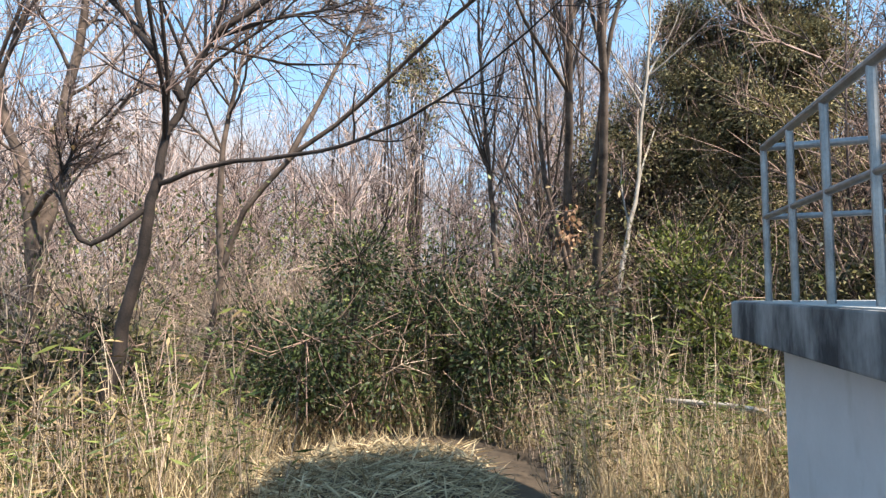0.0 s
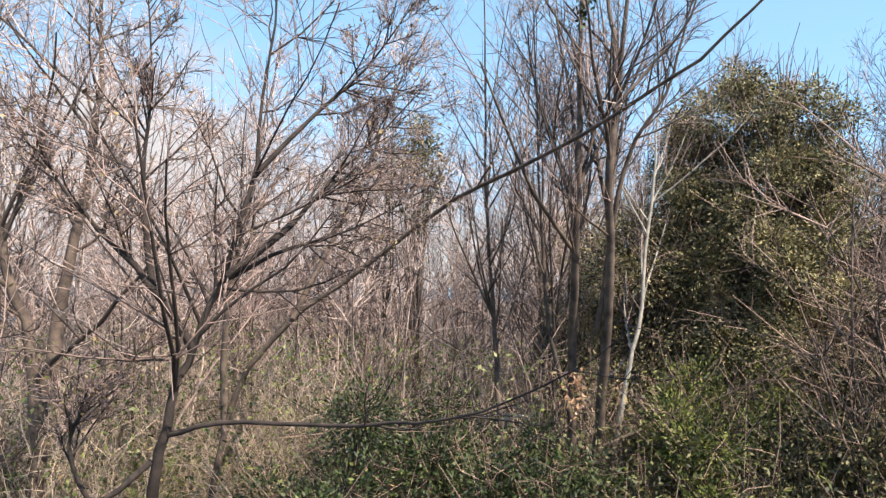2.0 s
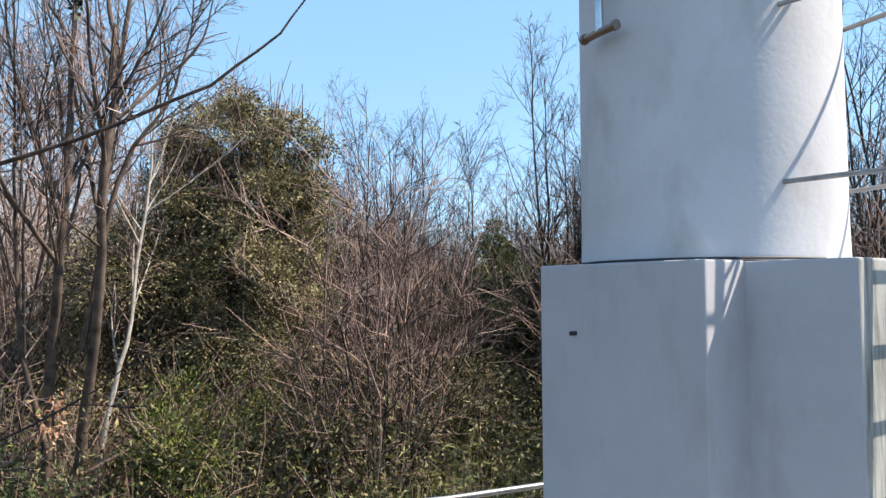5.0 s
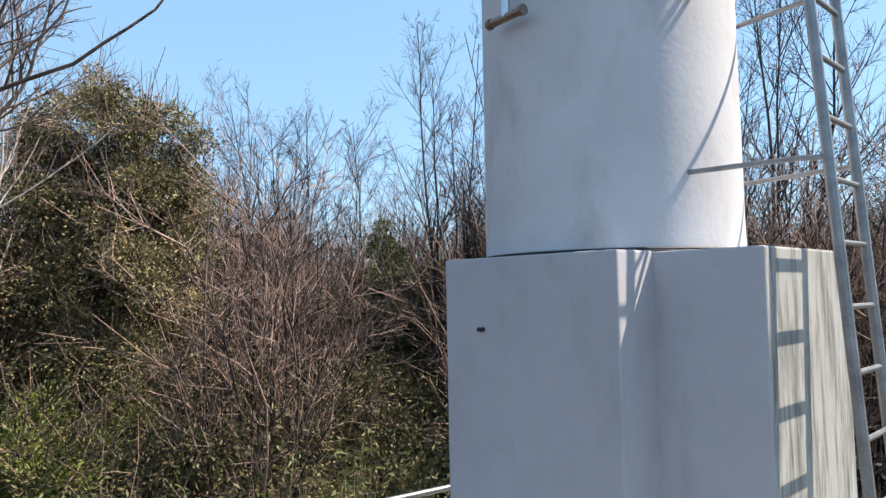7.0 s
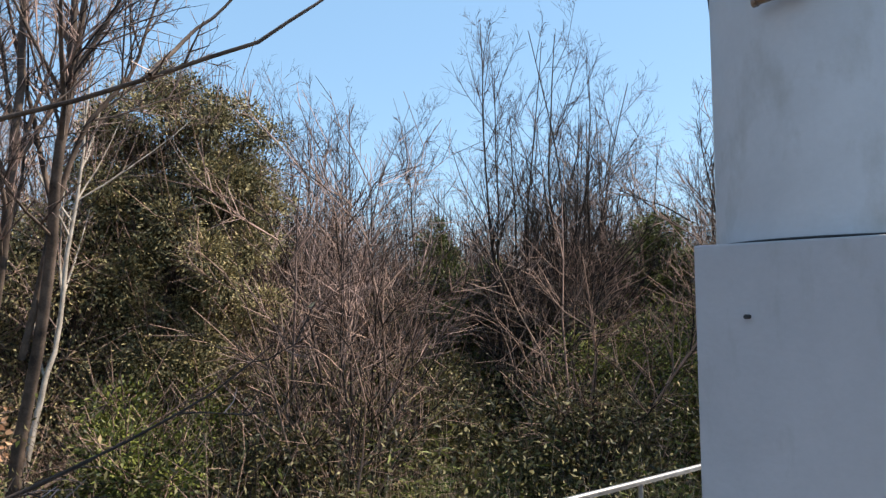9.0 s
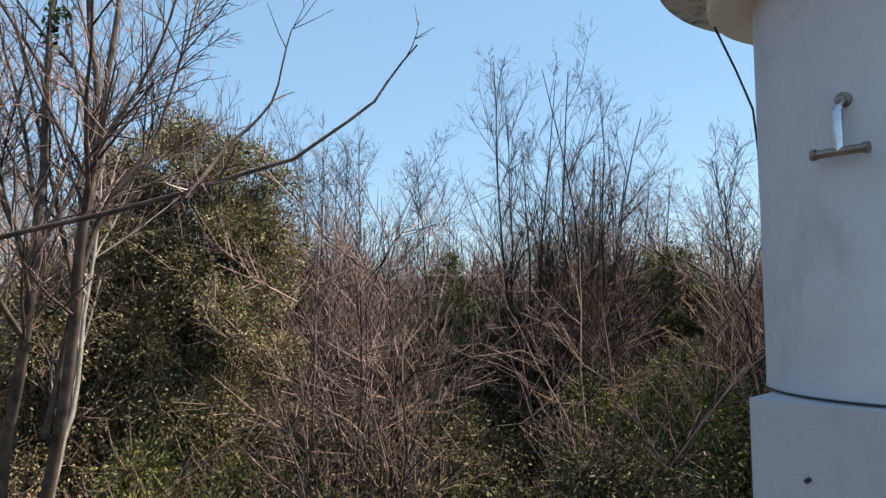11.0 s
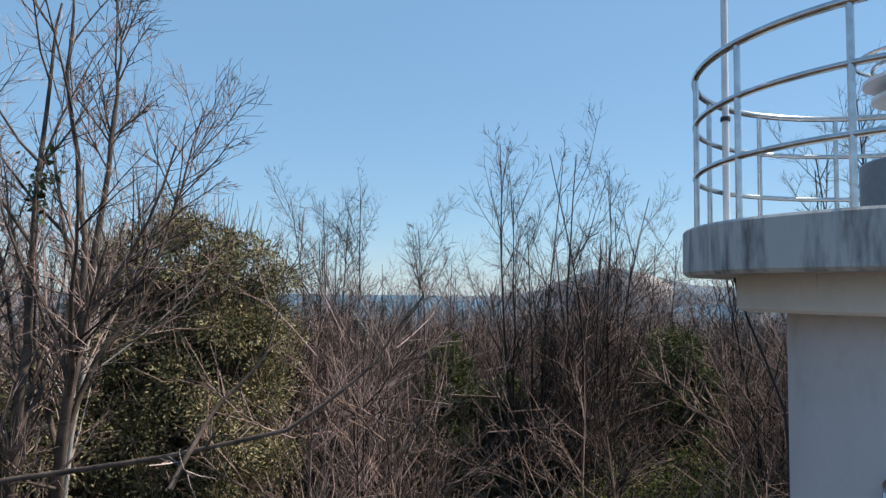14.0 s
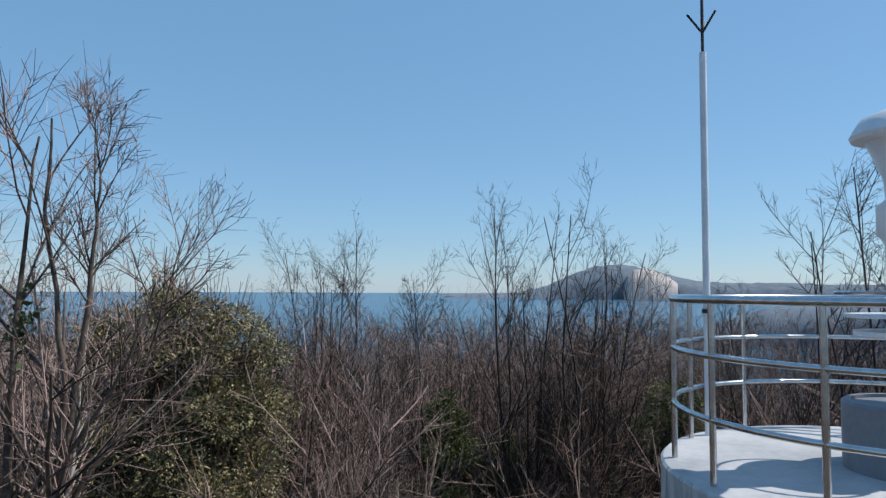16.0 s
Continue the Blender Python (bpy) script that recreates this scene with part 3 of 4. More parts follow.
tree("leaning_tree", 10, [
    ([(-2.95, 10.85, -0.4), (-2.65, 10.7, 1.6), (-2.2, 10.45, 3.04), (-0.58, 10.1, 4.25), (0.56, 9.2, 5.1), (1.45, 7.7, 5.42), (2.13, 5.9, 5.77), (2.58, 5.49, 6.26), (2.85, 5.25, 6.75)], 0.052, [(13, 40, 0.065, 0.10, 0.08, 5), (4, 42, 0.5, 0.12, 0.05, 3)]),
    ([(1.6, 6.3, 5.52), (2.0, 6.42, 5.95), (2.28, 6.19, 6.31), (2.34, 6.1, 6.85), (2.45, 6.0, 7.15)], 0.018, [(5, 36, 0.25, 0.10, 0.08, 4)]),
    ([(-2.55, 10.65, 1.9), (-2.6, 10.6, 3.6), (-2.2, 10.6, 5.4), (-1.9, 10.7, 7.6)], 0.06),
    ([(-1.6, 10.3, 3.5), (-1.0, 10.6, 4.8), (-0.4, 10.9, 6.2), (0.0, 11.0, 7.8)], 0.045),
], DENSE, bark_brown, twig_pink, "brown bare tree with one long limb leaning over the clearing")
tree("twin_tree", 12, [
    ([(-4.95, 10.4, -0.4), (-4.92, 10.25, 1.4), (-4.95, 10.2, 3.0), (-5.3, 10.2, 4.3), (-5.7, 10.2, 5.6), (-6.0, 10.2, 8.0)], 0.13),
    ([(-4.92, 10.3, 2.2), (-4.75, 10.4, 3.3), (-4.5, 10.5, 5.1), (-4.35, 10.5, 7.0), (-4.3, 10.5, 9.0)], 0.12),
], DENSE, bark_brown, twig_pink, "thick grey-brown bare tree with two trunks")
tree("forked_tree", 13, [
    ([(2.72, 11.3, -0.4), (2.62, 11.2, 1.2), (2.42, 10.6, 3.3), (2.28, 9.75, 4.8), (2.27, 9.62, 6.3), (2.29, 9.61, 7.4), (2.35, 9.59, 8.8), (2.43, 9.55, 9.7)], 0.09),
    ([(2.72, 11.2, 0.5), (2.95, 10.95, 1.8), (2.88, 10.2, 3.7), (2.66, 9.5, 5.7), (2.72, 9.4, 6.5), (2.69, 9.41, 7.4), (2.46, 9.5, 8.9), (2.52, 9.5, 9.9)], 0.09),
    ([(2.72, 9.42, 6.3), (2.82, 9.34, 7.6), (2.9, 9.29, 8.63), (2.93, 9.27, 9.3), (2.86, 9.3, 9.9)], 0.04),
    ([(2.75, 10.4, 3.3), (2.91, 10.0, 5.2), (3.1, 9.87, 5.98), (3.5, 9.62, 6.6), (3.72, 9.47, 7.5), (3.88, 9.37, 8.4), (4.0, 9.28, 8.9)], 0.042),
    ([(2.5, 10.9, 2.0), (2.0, 10.5, 3.6), (1.9, 10.4, 5.8), (1.75, 10.3, 8.6)], 0.045),
    ([(2.9, 10.95, 1.5), (3.9, 10.9, 1.9), (5.3, 11.0, 2.4), (6.8, 11.0, 3.2)], 0.03, [(9, 35, 0.22, 0.1, 0.05, 5), (5, 40, 0.4, 0.1, 0.04, 3)]),
], TALL, bark_brown, twig_mauve, "tall bare tree with forked brown trunks")
tree("slender_tree", 14, [([(1.68, 10.93, -0.3), (1.43, 10.97, 1.8), (1.36, 11.0, 3.1), (1.21, 11.0, 5.1), (1.2, 11.0, 6.8), (1.15, 11.0, 9.6)], 0.060)],
     TALL, bark_brown, twig_mauve, "slim bare tree with a pale brown trunk")
tree("birch", 15, [([(3.58, 12.4, -0.4), (3.75, 12.4, 1.4), (3.92, 12.4, 2.4), (4.2, 12.4, 3.5), (4.35, 12.4, 5.2), (4.48, 12.4, 6.4), (4.6, 12.4, 7.8), (4.7, 12.4, 9.0)], 0.060)],
     TALL, bark_pale, twig_mauve, "slender pale-barked tree leaning slightly")
rng = np.random.RandomState(5)
ABOVE = "slim dark bare tree standing above the thicket"
for seed, x, y, top, stems, lean, r in ((16, 12.27, 9.25, 9.7, 4, 0.07, 0.085), (31, 12.9, 8.2, 9.8, 4, 0.07, 0.082), (32, 14.3, 8.0, 9.6, 3, 0.06, 0.085),
                                        (33, 14.2, 16.5, 10.1, 4, 0.08, 0.08), (34, 12.56, 11.76, 8.5, 1, 0.03, 0.065), (35, 11.4, 14.6, 9.1, 3, 0.08, 0.07),
                                        (36, 17.2, 6.0, 8.8, 2, 0.08, 0.08), (37, 13.6, 13.4, 8.2, 2, 0.08, 0.06), (38, 16.6, 7.6, 9.0, 2, 0.08, 0.07), (39, 9.3, 12.9, 8.3, 3, 0.09, 0.06)):
    tree("slender_tree", seed, free_stems(rng, x, y, (top - float(ground_z(x, y))) * 1.04, stems, lean, r), UPRIGHT, bark_dark, twig_dark, ABOVE)
tree("dark_tree", 17, free_stems(rng, 12.9, 2.9, 11.2, 5, 0.11, 0.10), UPRIGHT, bark_dark, twig_dark, "tall dark bare tree beyond the tower")
tree("dark_tree", 18, free_stems(rng, 13.8, 4.4, 8.2, 3, 0.12, 0.07), UPRIGHT, bark_dark, twig_dark, "dark bare tree beyond the tower")


def before_evergreens(p):
    """The more open lanes in which the three evergreens stand clear."""
    q = math.degrees(math.atan2(p[0] + 1.0, p[1] - 1.8))
    d = math.hypot(p[0] + 1.0, p[1] - 1.8)
    return (abs(q - 36.5) < 9 and d < 14.5) or (abs(q - 56.8) < 6.5 and d < 17.5) or (abs(q - 72.6) < 6 and d < 18.5)


def blocked(x, y, gap=0.0):
    """True on the terrace, along the camera's way and on the straw path."""
    dx, dy = x - 2.23, y - 4.97
    a, b = dx * -0.281 + dy * -0.960, dx * 0.960 + dy * -0.281
    on_terrace = (-0.5 - gap < a < 5.6) and (-0.6 - gap < b < 6.4)
    near = math.hypot(x + 0.6, y - 1.3) < 4.2 + gap
    path = ((x + 0.1) / (1.65 + gap * 0.3)) ** 2 + ((y - 7.6) / 2.6) ** 2 < 1
    return on_terrace or near or path


# bare trees of the wood: a few grown ones, copied
models = []
for k in range(7):
    r = np.random.RandomState(40 + k)
    spec = (FAR_UPRIGHT, FAR_UPRIGHT, FAR_SPREAD, FAR_UPRIGHT)[k % 4]
    models.append(tree("bare_tree", 60 + k, [([tuple(np.array(p) - (0, 0, 0)) for p in s], q) for s, q in free_stems(r, -30 - 3 * k, -40, 11.0, (3, 2, 2, 4, 2, 3, 2)[k], 0.10, 0.078)],
                       spec, (bark_dark, bark_brown)[k % 3 == 2], (twig_brown, twig_dark, twig_pink)[k % 3], BARE, "tree", "bare trees of the wood"))
rng = np.random.RandomState(21)
placed = []
tries = 0
while len(placed) < 128 and tries < 9000:
    tries += 1
    az = radians(rng.uniform(-34, 104))
    d = 10.5 + 19 * rng.rand() ** 0.75 + (6 * rng.rand() if az < 0.3 else 0)
    x, y = -0.6 + d * math.sin(az), 1.3 + d * math.cos(az)
    if blocked(x, y, 1.2) or any((x - a) ** 2 + (y - b) ** 2 < 1.1 for a, b in placed):
        continue
    if radians(52) < az < radians(74) and d > 17 and rng.rand() < 0.3:
        continue
    if (radians(22) < az < radians(50) and d < 11.8) or before_evergreens((x, y)):
        continue
    if az < 0.3 and rng.rand() < 0.68:
        continue
    placed.append((x, y))
    s = rng.uniform(0.78, 1.05) * (1.12 if az < 0.35 else 0.70)
    src = models[(2, 5)[len(placed) % 2] if az < 0.38 else (0, 1, 3, 4, 6)[len(placed) % 5]]
    c = copy_thing(src, pose(x, y, float(ground_z(x, y)) - 0.15, rng.uniform(-5, 5), rng.uniform(-5, 5), rng.uniform(0, 360)))
    c.scale = (s, s, s)
for k in range(9):
    az, d = radians(rng.uniform(15, 25)), rng.uniform(12.5, 23)
    x, y = -0.6 + d * math.sin(az), 1.3 + d * math.cos(az)
    s = rng.uniform(0.7, 0.95)
    c = copy_thing(models[(2, 5, 1)[k % 3]], pose(x, y, float(ground_z(x, y)) - 0.15, rng.uniform(-5, 5), rng.uniform(-5, 5), rng.uniform(0, 360)))
    c.scale = (s, s, s)
filled = 0
while filled < 34:
    az, d = radians(rng.uniform(33, 78)), rng.uniform(14.5, 21)
    x, y = -0.6 + d * math.sin(az), 1.3 + d * math.cos(az)
    if blocked(x, y, 1.2) or before_evergreens((x, y)):
        continue
    s = rng.uniform(0.68, 0.79)
    c = copy_thing(models[(0, 3, 6)[filled % 3]], pose(x, y, float(ground_z(x, y)) - 0.15, rng.uniform(-5, 5), rng.uniform(-5, 5), rng.uniform(0, 360)))
    c.scale = (s, s, s)
    filled += 1
for k, (x, y, s) in enumerate(((10.6, -3.9, 1.0), (9.2, -5.2, 0.95), (12.4, -4.4, 1.1), (11.6, -7.0, 1.1))):
    c = copy_thing(models[k], pose(x, y, float(ground_z(x, y)) - 0.15, 0, 0, 70 * k))
    c.scale = (s, s, s)


# ---- evergreens ----
def evergreen(name, seed, x, y, z0, z1, rad, count, size, mat, label, category, ratio=0.42, lumps=26, lobes=None):
    """A leafy crown of many clumps round branching stems, uneven and with gaps. lobes: (across, height, radius) of the crown's masses."""
    rng = np.random.RandomState(seed)
    foot = float(ground_z(x, y)) - 0.1
    h, mid = z1 - z0, (z0 + z1) / 2
    cl, big = [], []
    if lobes:
        n_all = sum(r * r for _, _, r in lobes)
        for across, z, r in lobes:
            for _ in range(max(4, int(lumps * r * r / n_all))):
                o = rng.randn(3)
                o /= np.linalg.norm(o)
                o *= rng.uniform(0.45, 0.95)
                cl.append(np.array([across * 0.6 + o[0] * r, -across * 0.8 + o[1] * r, z + o[2] * r * 0.95]))
                big.append(rng.uniform(0.22, 0.42) * (0.5 + 0.5 * r))
    while len(cl) < lumps:
        p = rng.uniform(-1, 1, 3)
        q = np.linalg.norm(p * (1, 1, 0.95))
        taper = 1.0 - 0.35 * max(0, p[2])
        if 0.25 < q < 1:
            cl.append(np.array([p[0] * rad * taper, p[1] * rad * taper, mid + p[2] * h / 2]))
            big.append(rad * rng.uniform(0.28, 0.5))
    cl, big = np.array(cl), np.array(big)
    e = thing(name, Matrix.Translation((x, y, 0)), label, category)
    tubes = []
    for c in cl:
        a = np.array([rng.randn() * 0.12, rng.randn() * 0.12, foot])
        m1 = np.array([c[0] * 0.25, c[1] * 0.25, foot + (c[2] - foot) * 0.55])
        tubes.append(tube_arrays([a, m1, c * (0.8, 0.8, 1), c], [0.03, 0.02, 0.01, 0.004], 4))
    ob = new("trunk", quads_mesh("trunk", *join(tubes), bark_brown))
    ob.parent = e
    share = big ** 2 * rng.uniform(0.6, 1.4, len(big))
    share /= share.sum()
    pts, ways, sprigs = [], [], []
    for c, f, s in zip(cl, share, big):
        n = int(count * f)
        o = rng.randn(n, 3)
        o /= np.linalg.norm(o, axis=1, keepdims=True)
        rr = s * rng.uniform(0.2, 1.0, (n, 1)) ** 0.6 * (1 + 0.28 * np.sin(7 * o[:, :1] + 5 * o[:, 1:2] + seed))
        pts.append(c + o * rr * (1, 1, 0.8))
        ways.append(o)
        for q in o[:9]:
            sprigs.append(tube_arrays([c, c + q * s * 0.9, c + q * s * rng.uniform(1.3, 2.2) + (0, 0, 0.25)], [0.009, 0.007, 0.004], 3))
    ob = new("crown", quads_mesh("crown", *leaves(rng, np.concatenate(pts), size, ratio, 0.15, np.concatenate(ways)), mat, False))
    ob.parent = e
    ob = tagged(new("twigwork", quads_mesh("twigwork", *join(sprigs), twig_brown)), kind="stuff")
    ob.parent = e
    return e


evergreen("evergreen_tree", 1, 6.9, 13.2, 1.2, 8.6, 2.0, 190000, 0.068, olive_leaf, "large dense evergreen tree with dull olive leaves", "tree", lumps=260,
          lobes=((-0.3, 6.1, 1.75), (-0.6, 7.35, 1.05), (-0.55, 8.0, 0.6), (0.15, 7.3, 0.9), (0.95, 6.75, 1.0), (1.2, 5.6, 1.1), (-1.4, 6.7, 1.0), (-1.6, 5.2, 1.15), (0.0, 4.3, 1.9), (0.0, 2.6, 1.9)))
evergreen("evergreen_tree", 2, 12.9, 11.2, 0.6, 5.9, 1.3, 66000, 0.078, conical_leaf, "green evergreen rising out of the thicket", "tree", lumps=60,
          lobes=((-0.1, 5.3, 0.65), (-0.3, 4.6, 1.0), (0.6, 4.2, 0.9), (-0.1, 3.4, 1.35), (0.0, 1.9, 1.5)))
evergreen("evergreen_tree", 3, 15.6, 7.3, 0.2, 5.9, 1.3, 66000, 0.078, conical_leaf, "green evergreen with a rounded top", "tree", lumps=60,
          lobes=((0.0, 5.3, 0.7), (-0.4, 4.7, 0.9), (0.55, 4.5, 0.95), (0.1, 3.4, 1.35), (0.0, 2.0, 1.5)))
evergreen("evergreen_tree", 4, 0.55, 18.4, 5.4, 8.7, 0.9, 2600, 0.11, olive_leaf, "small evergreen crown among bare trees", "tree", lumps=14)
evergreen("evergreen_bush", 5, -0.75, 10.4, -0.2, 2.2, 1.4, 12000, 0.075, evergreen_leaf, "glossy evergreen bush at the end of the path, its shade painted dark", "bush")
evergreen("evergreen_bush", 6, 0.55, 11.0, -0.2, 2.2, 1.2, 9000, 0.075, evergreen_leaf, "glossy evergreen bush at the end of the path, its shade painted dark", "bush")
evergreen("evergreen_bush", 13, 1.75, 10.0, -0.2, 2.0, 1.0, 8000, 0.075, evergreen_leaf, "glossy evergreen bush at the end of the path, its shade painted dark", "bush")
evergreen("evergreen_bush", 14, 6.0, 9.6, -0.2, 2.4, 1.2, 9000, 0.085, thicket_leaf, "dull green leafy bush behind the terrace", "bush")
evergreen("evergreen_bush", 15, 8.0, 10.4, -0.2, 2.9, 1.5, 12000, 0.09, thicket_leaf, "dull green leafy bush in the thicket", "bush")
evergreen("evergreen_tree", 16, 4.9, 14.2, 0.2, 5.7, 1.7, 36000, 0.075, olive_leaf, "low dense evergreen tree with dull olive leaves", "tree", lumps=80)
for k, (x, y, top, rad) in enumerate(((9.6, 9.2, 3.2, 1.4), (11.4, 7.2, 3.4, 1.5), (9.8, 6.3, 2.6, 1.2), (13.2, 8.0, 4.0, 1.6), (12.2, 5.6, 3.6, 1.4), (10.6, 11.6, 4.2, 1.5), (14.6, 10.4, 4.2, 1.6), (14.2, 5.4, 3.6, 1.5))):
    evergreen("evergreen_bush", 20 + k, x, y, -0.3, top, rad, 15000, 0.072, (thicket_leaf, bright_leaf)[k % 3 == 1], "leafy %s evergreen bush grown through with bare twigs" % ("dull olive", "green")[k % 3 == 1], "bush")
evergreen("evergreen_bush", 7, 3.95, 10.0, -0.1, 2.3, 0.95, 7500, 0.075, bright_leaf, "bright green leafy bush beside the terrace", "bush")
evergreen("evergreen_bush", 8, 4.7, 11.4, 0.2, 2.8, 1.1, 7500, 0.08, bright_leaf, "bright green leafy bush behind the terrace", "bush")
evergreen("evergreen_bush", 9, 9.0, 12.3, -0.2, 3.2, 1.5, 7500, 0.09, thicket_leaf, "dull green evergreen bush under the trees", "bush")
evergreen("evergreen_bush", 10, 11.5, 9.6, -0.4, 2.6, 1.4, 6000, 0.09, evergreen_leaf, "dark evergreen bush in the thicket", "bush")
evergreen("evergreen_bush", 11, 6.2, 11.6, -0.2, 2.5, 1.1, 6000, 0.085, bright_leaf, "leafy green bush in the thicket", "bush")
evergreen("evergreen_bush", 17, -3.35, 7.9, -0.3, 1.5, 0.85, 5200, 0.075, thicket_leaf, "dull olive bush round the foot of the wide tree", "bush")
evergreen("evergreen_bush", 12, -6.8, 9.6, -0.2, 2.2, 0.9, 3500, 0.08, bright_leaf, "green bush among dry grass", "bush")
rng = np.random.RandomState(77)
at = np.array([2.28, 9.95, 2.5]) + rng.randn(90, 3) * (0.09, 0.09, 0.17)
tagged(new("russet_leaf_clump", quads_mesh("russet_leaf_clump", *leaves(rng, at, 0.085, 0.6, 0.8), russet_leaf, False)), "clump of withered russet leaves on a trunk", "leaves", kind="stuff")


at = np.array([2.33, 9.56, 7.85]) + rng.randn(70, 3) * (0.07, 0.07, 0.16)
tagged(new("dead_leaf_clump", quads_mesh("dead_leaf_clump", *leaves(rng, at, 0.10, 0.5, 0.8), evergreen_leaf, False)), "dark clump of dead leaves caught in a bare tree", "leaves", kind="stuff")


# ---- undergrowth ----
def shrub_model(seed, stems, h, spread, twigs):
    """Bare switches from one foot, with side twigs."""
    rng = np.random.RandomState(seed)
    res = []
    for _ in range(stems):
        a = rng.uniform(0, 2 * math.pi)
        q = spread * rng.uniform(0.2, 1)
        d = np.array([q * math.cos(a), q * math.sin(a), 1.0])
        p = limb(rng, (rng.randn() * 0.25, rng.randn() * 0.25, -0.1), d / np.linalg.norm(d), h * rng.uniform(0.5, 1), 5, 0.24, 0.0)
        res.append(tube_arrays(p, 0.0066 * rng.uniform(0.5, 1.2) * np.linspace(1, 0.3, 5), 3))
        for _ in range(twigs):
            i = rng.randint(1, 4)
            w = side_way(rng, (p[i + 1] - p[i]) / np.linalg.norm(p[i + 1] - p[i]), 45)
            t = limb(rng, p[i], w, h * rng.uniform(0.1, 0.34), 3, 0.2, 0.03)
            res.append(tube_arrays(t, [0.0042, 0.0034, 0.0024], 3))
    return join(res)


def scatter(models, places):
    """The models, turned, scaled and set down at places (x, y, z, turn, scale), in one mesh."""
    vs, fs, o = [], [], 0
    for k, (x, y, z, turn, s) in enumerate(places):
        v, f = models[k % len(models)]
        c, n = math.cos(turn), math.sin(turn)
        w = np.stack([v[:, 0] * c - v[:, 1] * n, v[:, 0] * n + v[:, 1] * c, v[:, 2]], -1) * s + (x, y, z)
        vs.append(w)
        fs.append(f + o)
        o += len(v)
    return np.concatenate(vs), np.concatenate(fs)


def places(seed, count, az0, az1, d0, d1, gap, s0, s1, power=0.7):
    rng = np.random.RandomState(seed)
    res = []
    for _ in range(count * 6):
        if len(res) >= count:
            break
        az, d = radians(rng.uniform(az0, az1)), d0 + (d1 - d0) * rng.rand() ** power
        x, y = -0.6 + d * math.sin(az), 1.3 + d * math.cos(az)
        if blocked(x, y, gap) or (gap >= 0.5 and noise.noise((x * 0.45, y * 0.45, seed)) < -0.12):
            continue
        res.append((x, y, float(ground_z(x, y)), rng.uniform(0, 6.28), rng.uniform(s0, s1)))
    return res


def stuff(name, arrays, mat, label, category, smooth=False):
    return tagged(new(name, quads_mesh(name, *arrays, mat, smooth)), label, category, kind="stuff")


brush = [shrub_model(200 + k, 15, 2.7, 0.75, 8) for k in range(6)]
stuff("tan_brush", scatter(brush, [p for p in places(31, 270, -36, 32, 8.0, 17, 0.5, 0.6, 1.5) if not (-1.6 < p[0] < 4.7 and p[1] < 12.2)]), twig_tan, "tangled dry tan brushwood of the wood's edge", "brushwood")
stuff("brown_brush", scatter(brush, [p for k, p in enumerate(places(32, 260, 34, 104, 9.5, 28, 0.8, 0.4, 1.2, 0.6)) if k % 9 == 0 or not before_evergreens(p)] + places(49, 40, 20, 36, 9.5, 13.5, 0.8, 0.8, 1.5) + places(33, 120, 25, 104, 26, 58, 0.8, 1.3, 2.0, 0.8)), twig_brown, "tangled bare brown brushwood filling the slope", "brushwood")


def small_tree_model(seed, h, stems, limbs, twigs):
    """A low bare tree of the thicket: stems, rising limbs, fine twigs."""
    rng = np.random.RandomState(seed)
    res = []
    for k in range(stems):
        a = 6.28 * (k + rng.rand()) / stems
        d = np.array([0.28 * math.cos(a), 0.28 * math.sin(a), 1.0]) * rng.uniform(0.6, 1)
        p = limb(rng, (rng.randn() * 0.1, rng.randn() * 0.1, -0.1), d / np.linalg.norm(d), h * rng.uniform(0.75, 1), 7, 0.10, 0.03)
        res.append(tube_arrays(p, 0.032 * np.linspace(1, 0.16, 7), 4))
        for _ in range(limbs):
            f = rng.uniform(1.6, 5.99)
            i = int(f)
            w = side_way(rng, (p[i + 1] - p[i]) / np.linalg.norm(p[i + 1] - p[i]), 44)
            q = limb(rng, p[i] + (p[i + 1] - p[i]) * (f - i), w, h * rng.uniform(0.12, 0.26), 4, 0.15, 0.12)
            res.append(tube_arrays(q, [0.011, 0.009, 0.007, 0.004], 3))
            for _ in range(twigs):
                g = rng.uniform(0.4, 2.99)
                j = int(g)
                w = side_way(rng, (q[j + 1] - q[j]) / np.linalg.norm(q[j + 1] - q[j]), 42)
                res.append(tube_arrays(limb(rng, q[j] + (q[j + 1] - q[j]) * (g - j), w, h * rng.uniform(0.04, 0.11), 2, 0.1, 0.08), [0.0058, 0.004], 3))
    return join(res)


low = [small_tree_model(240 + k, 6.6, 3, 10, 8) for k in range(6)]


low_places = [p for p in places(34, 430, 26, 104, 10.0, 27, 0.8, 0.85, 1.2, 0.75) if not before_evergreens(p)]
far_places = places(35, 260, 32, 104, 25, 62, 0.8, 1.0, 1.45, 0.8)
stuff("thicket_trees", scatter(low, [p for k, p in enumerate(low_places + far_places) if k % 3]), twig_brown, "low reddish-brown bare trees packed over the slope", "thicket")
stuff("thicket_trees", scatter(low, (low_places + far_places)[::3]), twig_mauve, "low dark bare trees packed over the slope", "thicket")
stuff("thicket_trees", scatter(low, places(38, 36, -30, 26, 10, 22, 0.5, 0.7, 1.1, 0.8)), twig_mauve, "low brown bare trees of the wood's edge", "thicket")
stuff("thicket_trees", scatter(low, places(37, 40, 22, 46, 15, 26, 0.5, 0.8, 1.1, 0.8) + places(36, 80, -36, 25, 13.0, 28, 0.5, 0.75, 1.15, 0.8)), twig_pink, "low pinkish-tan bare trees of the wood's edge", "thicket")


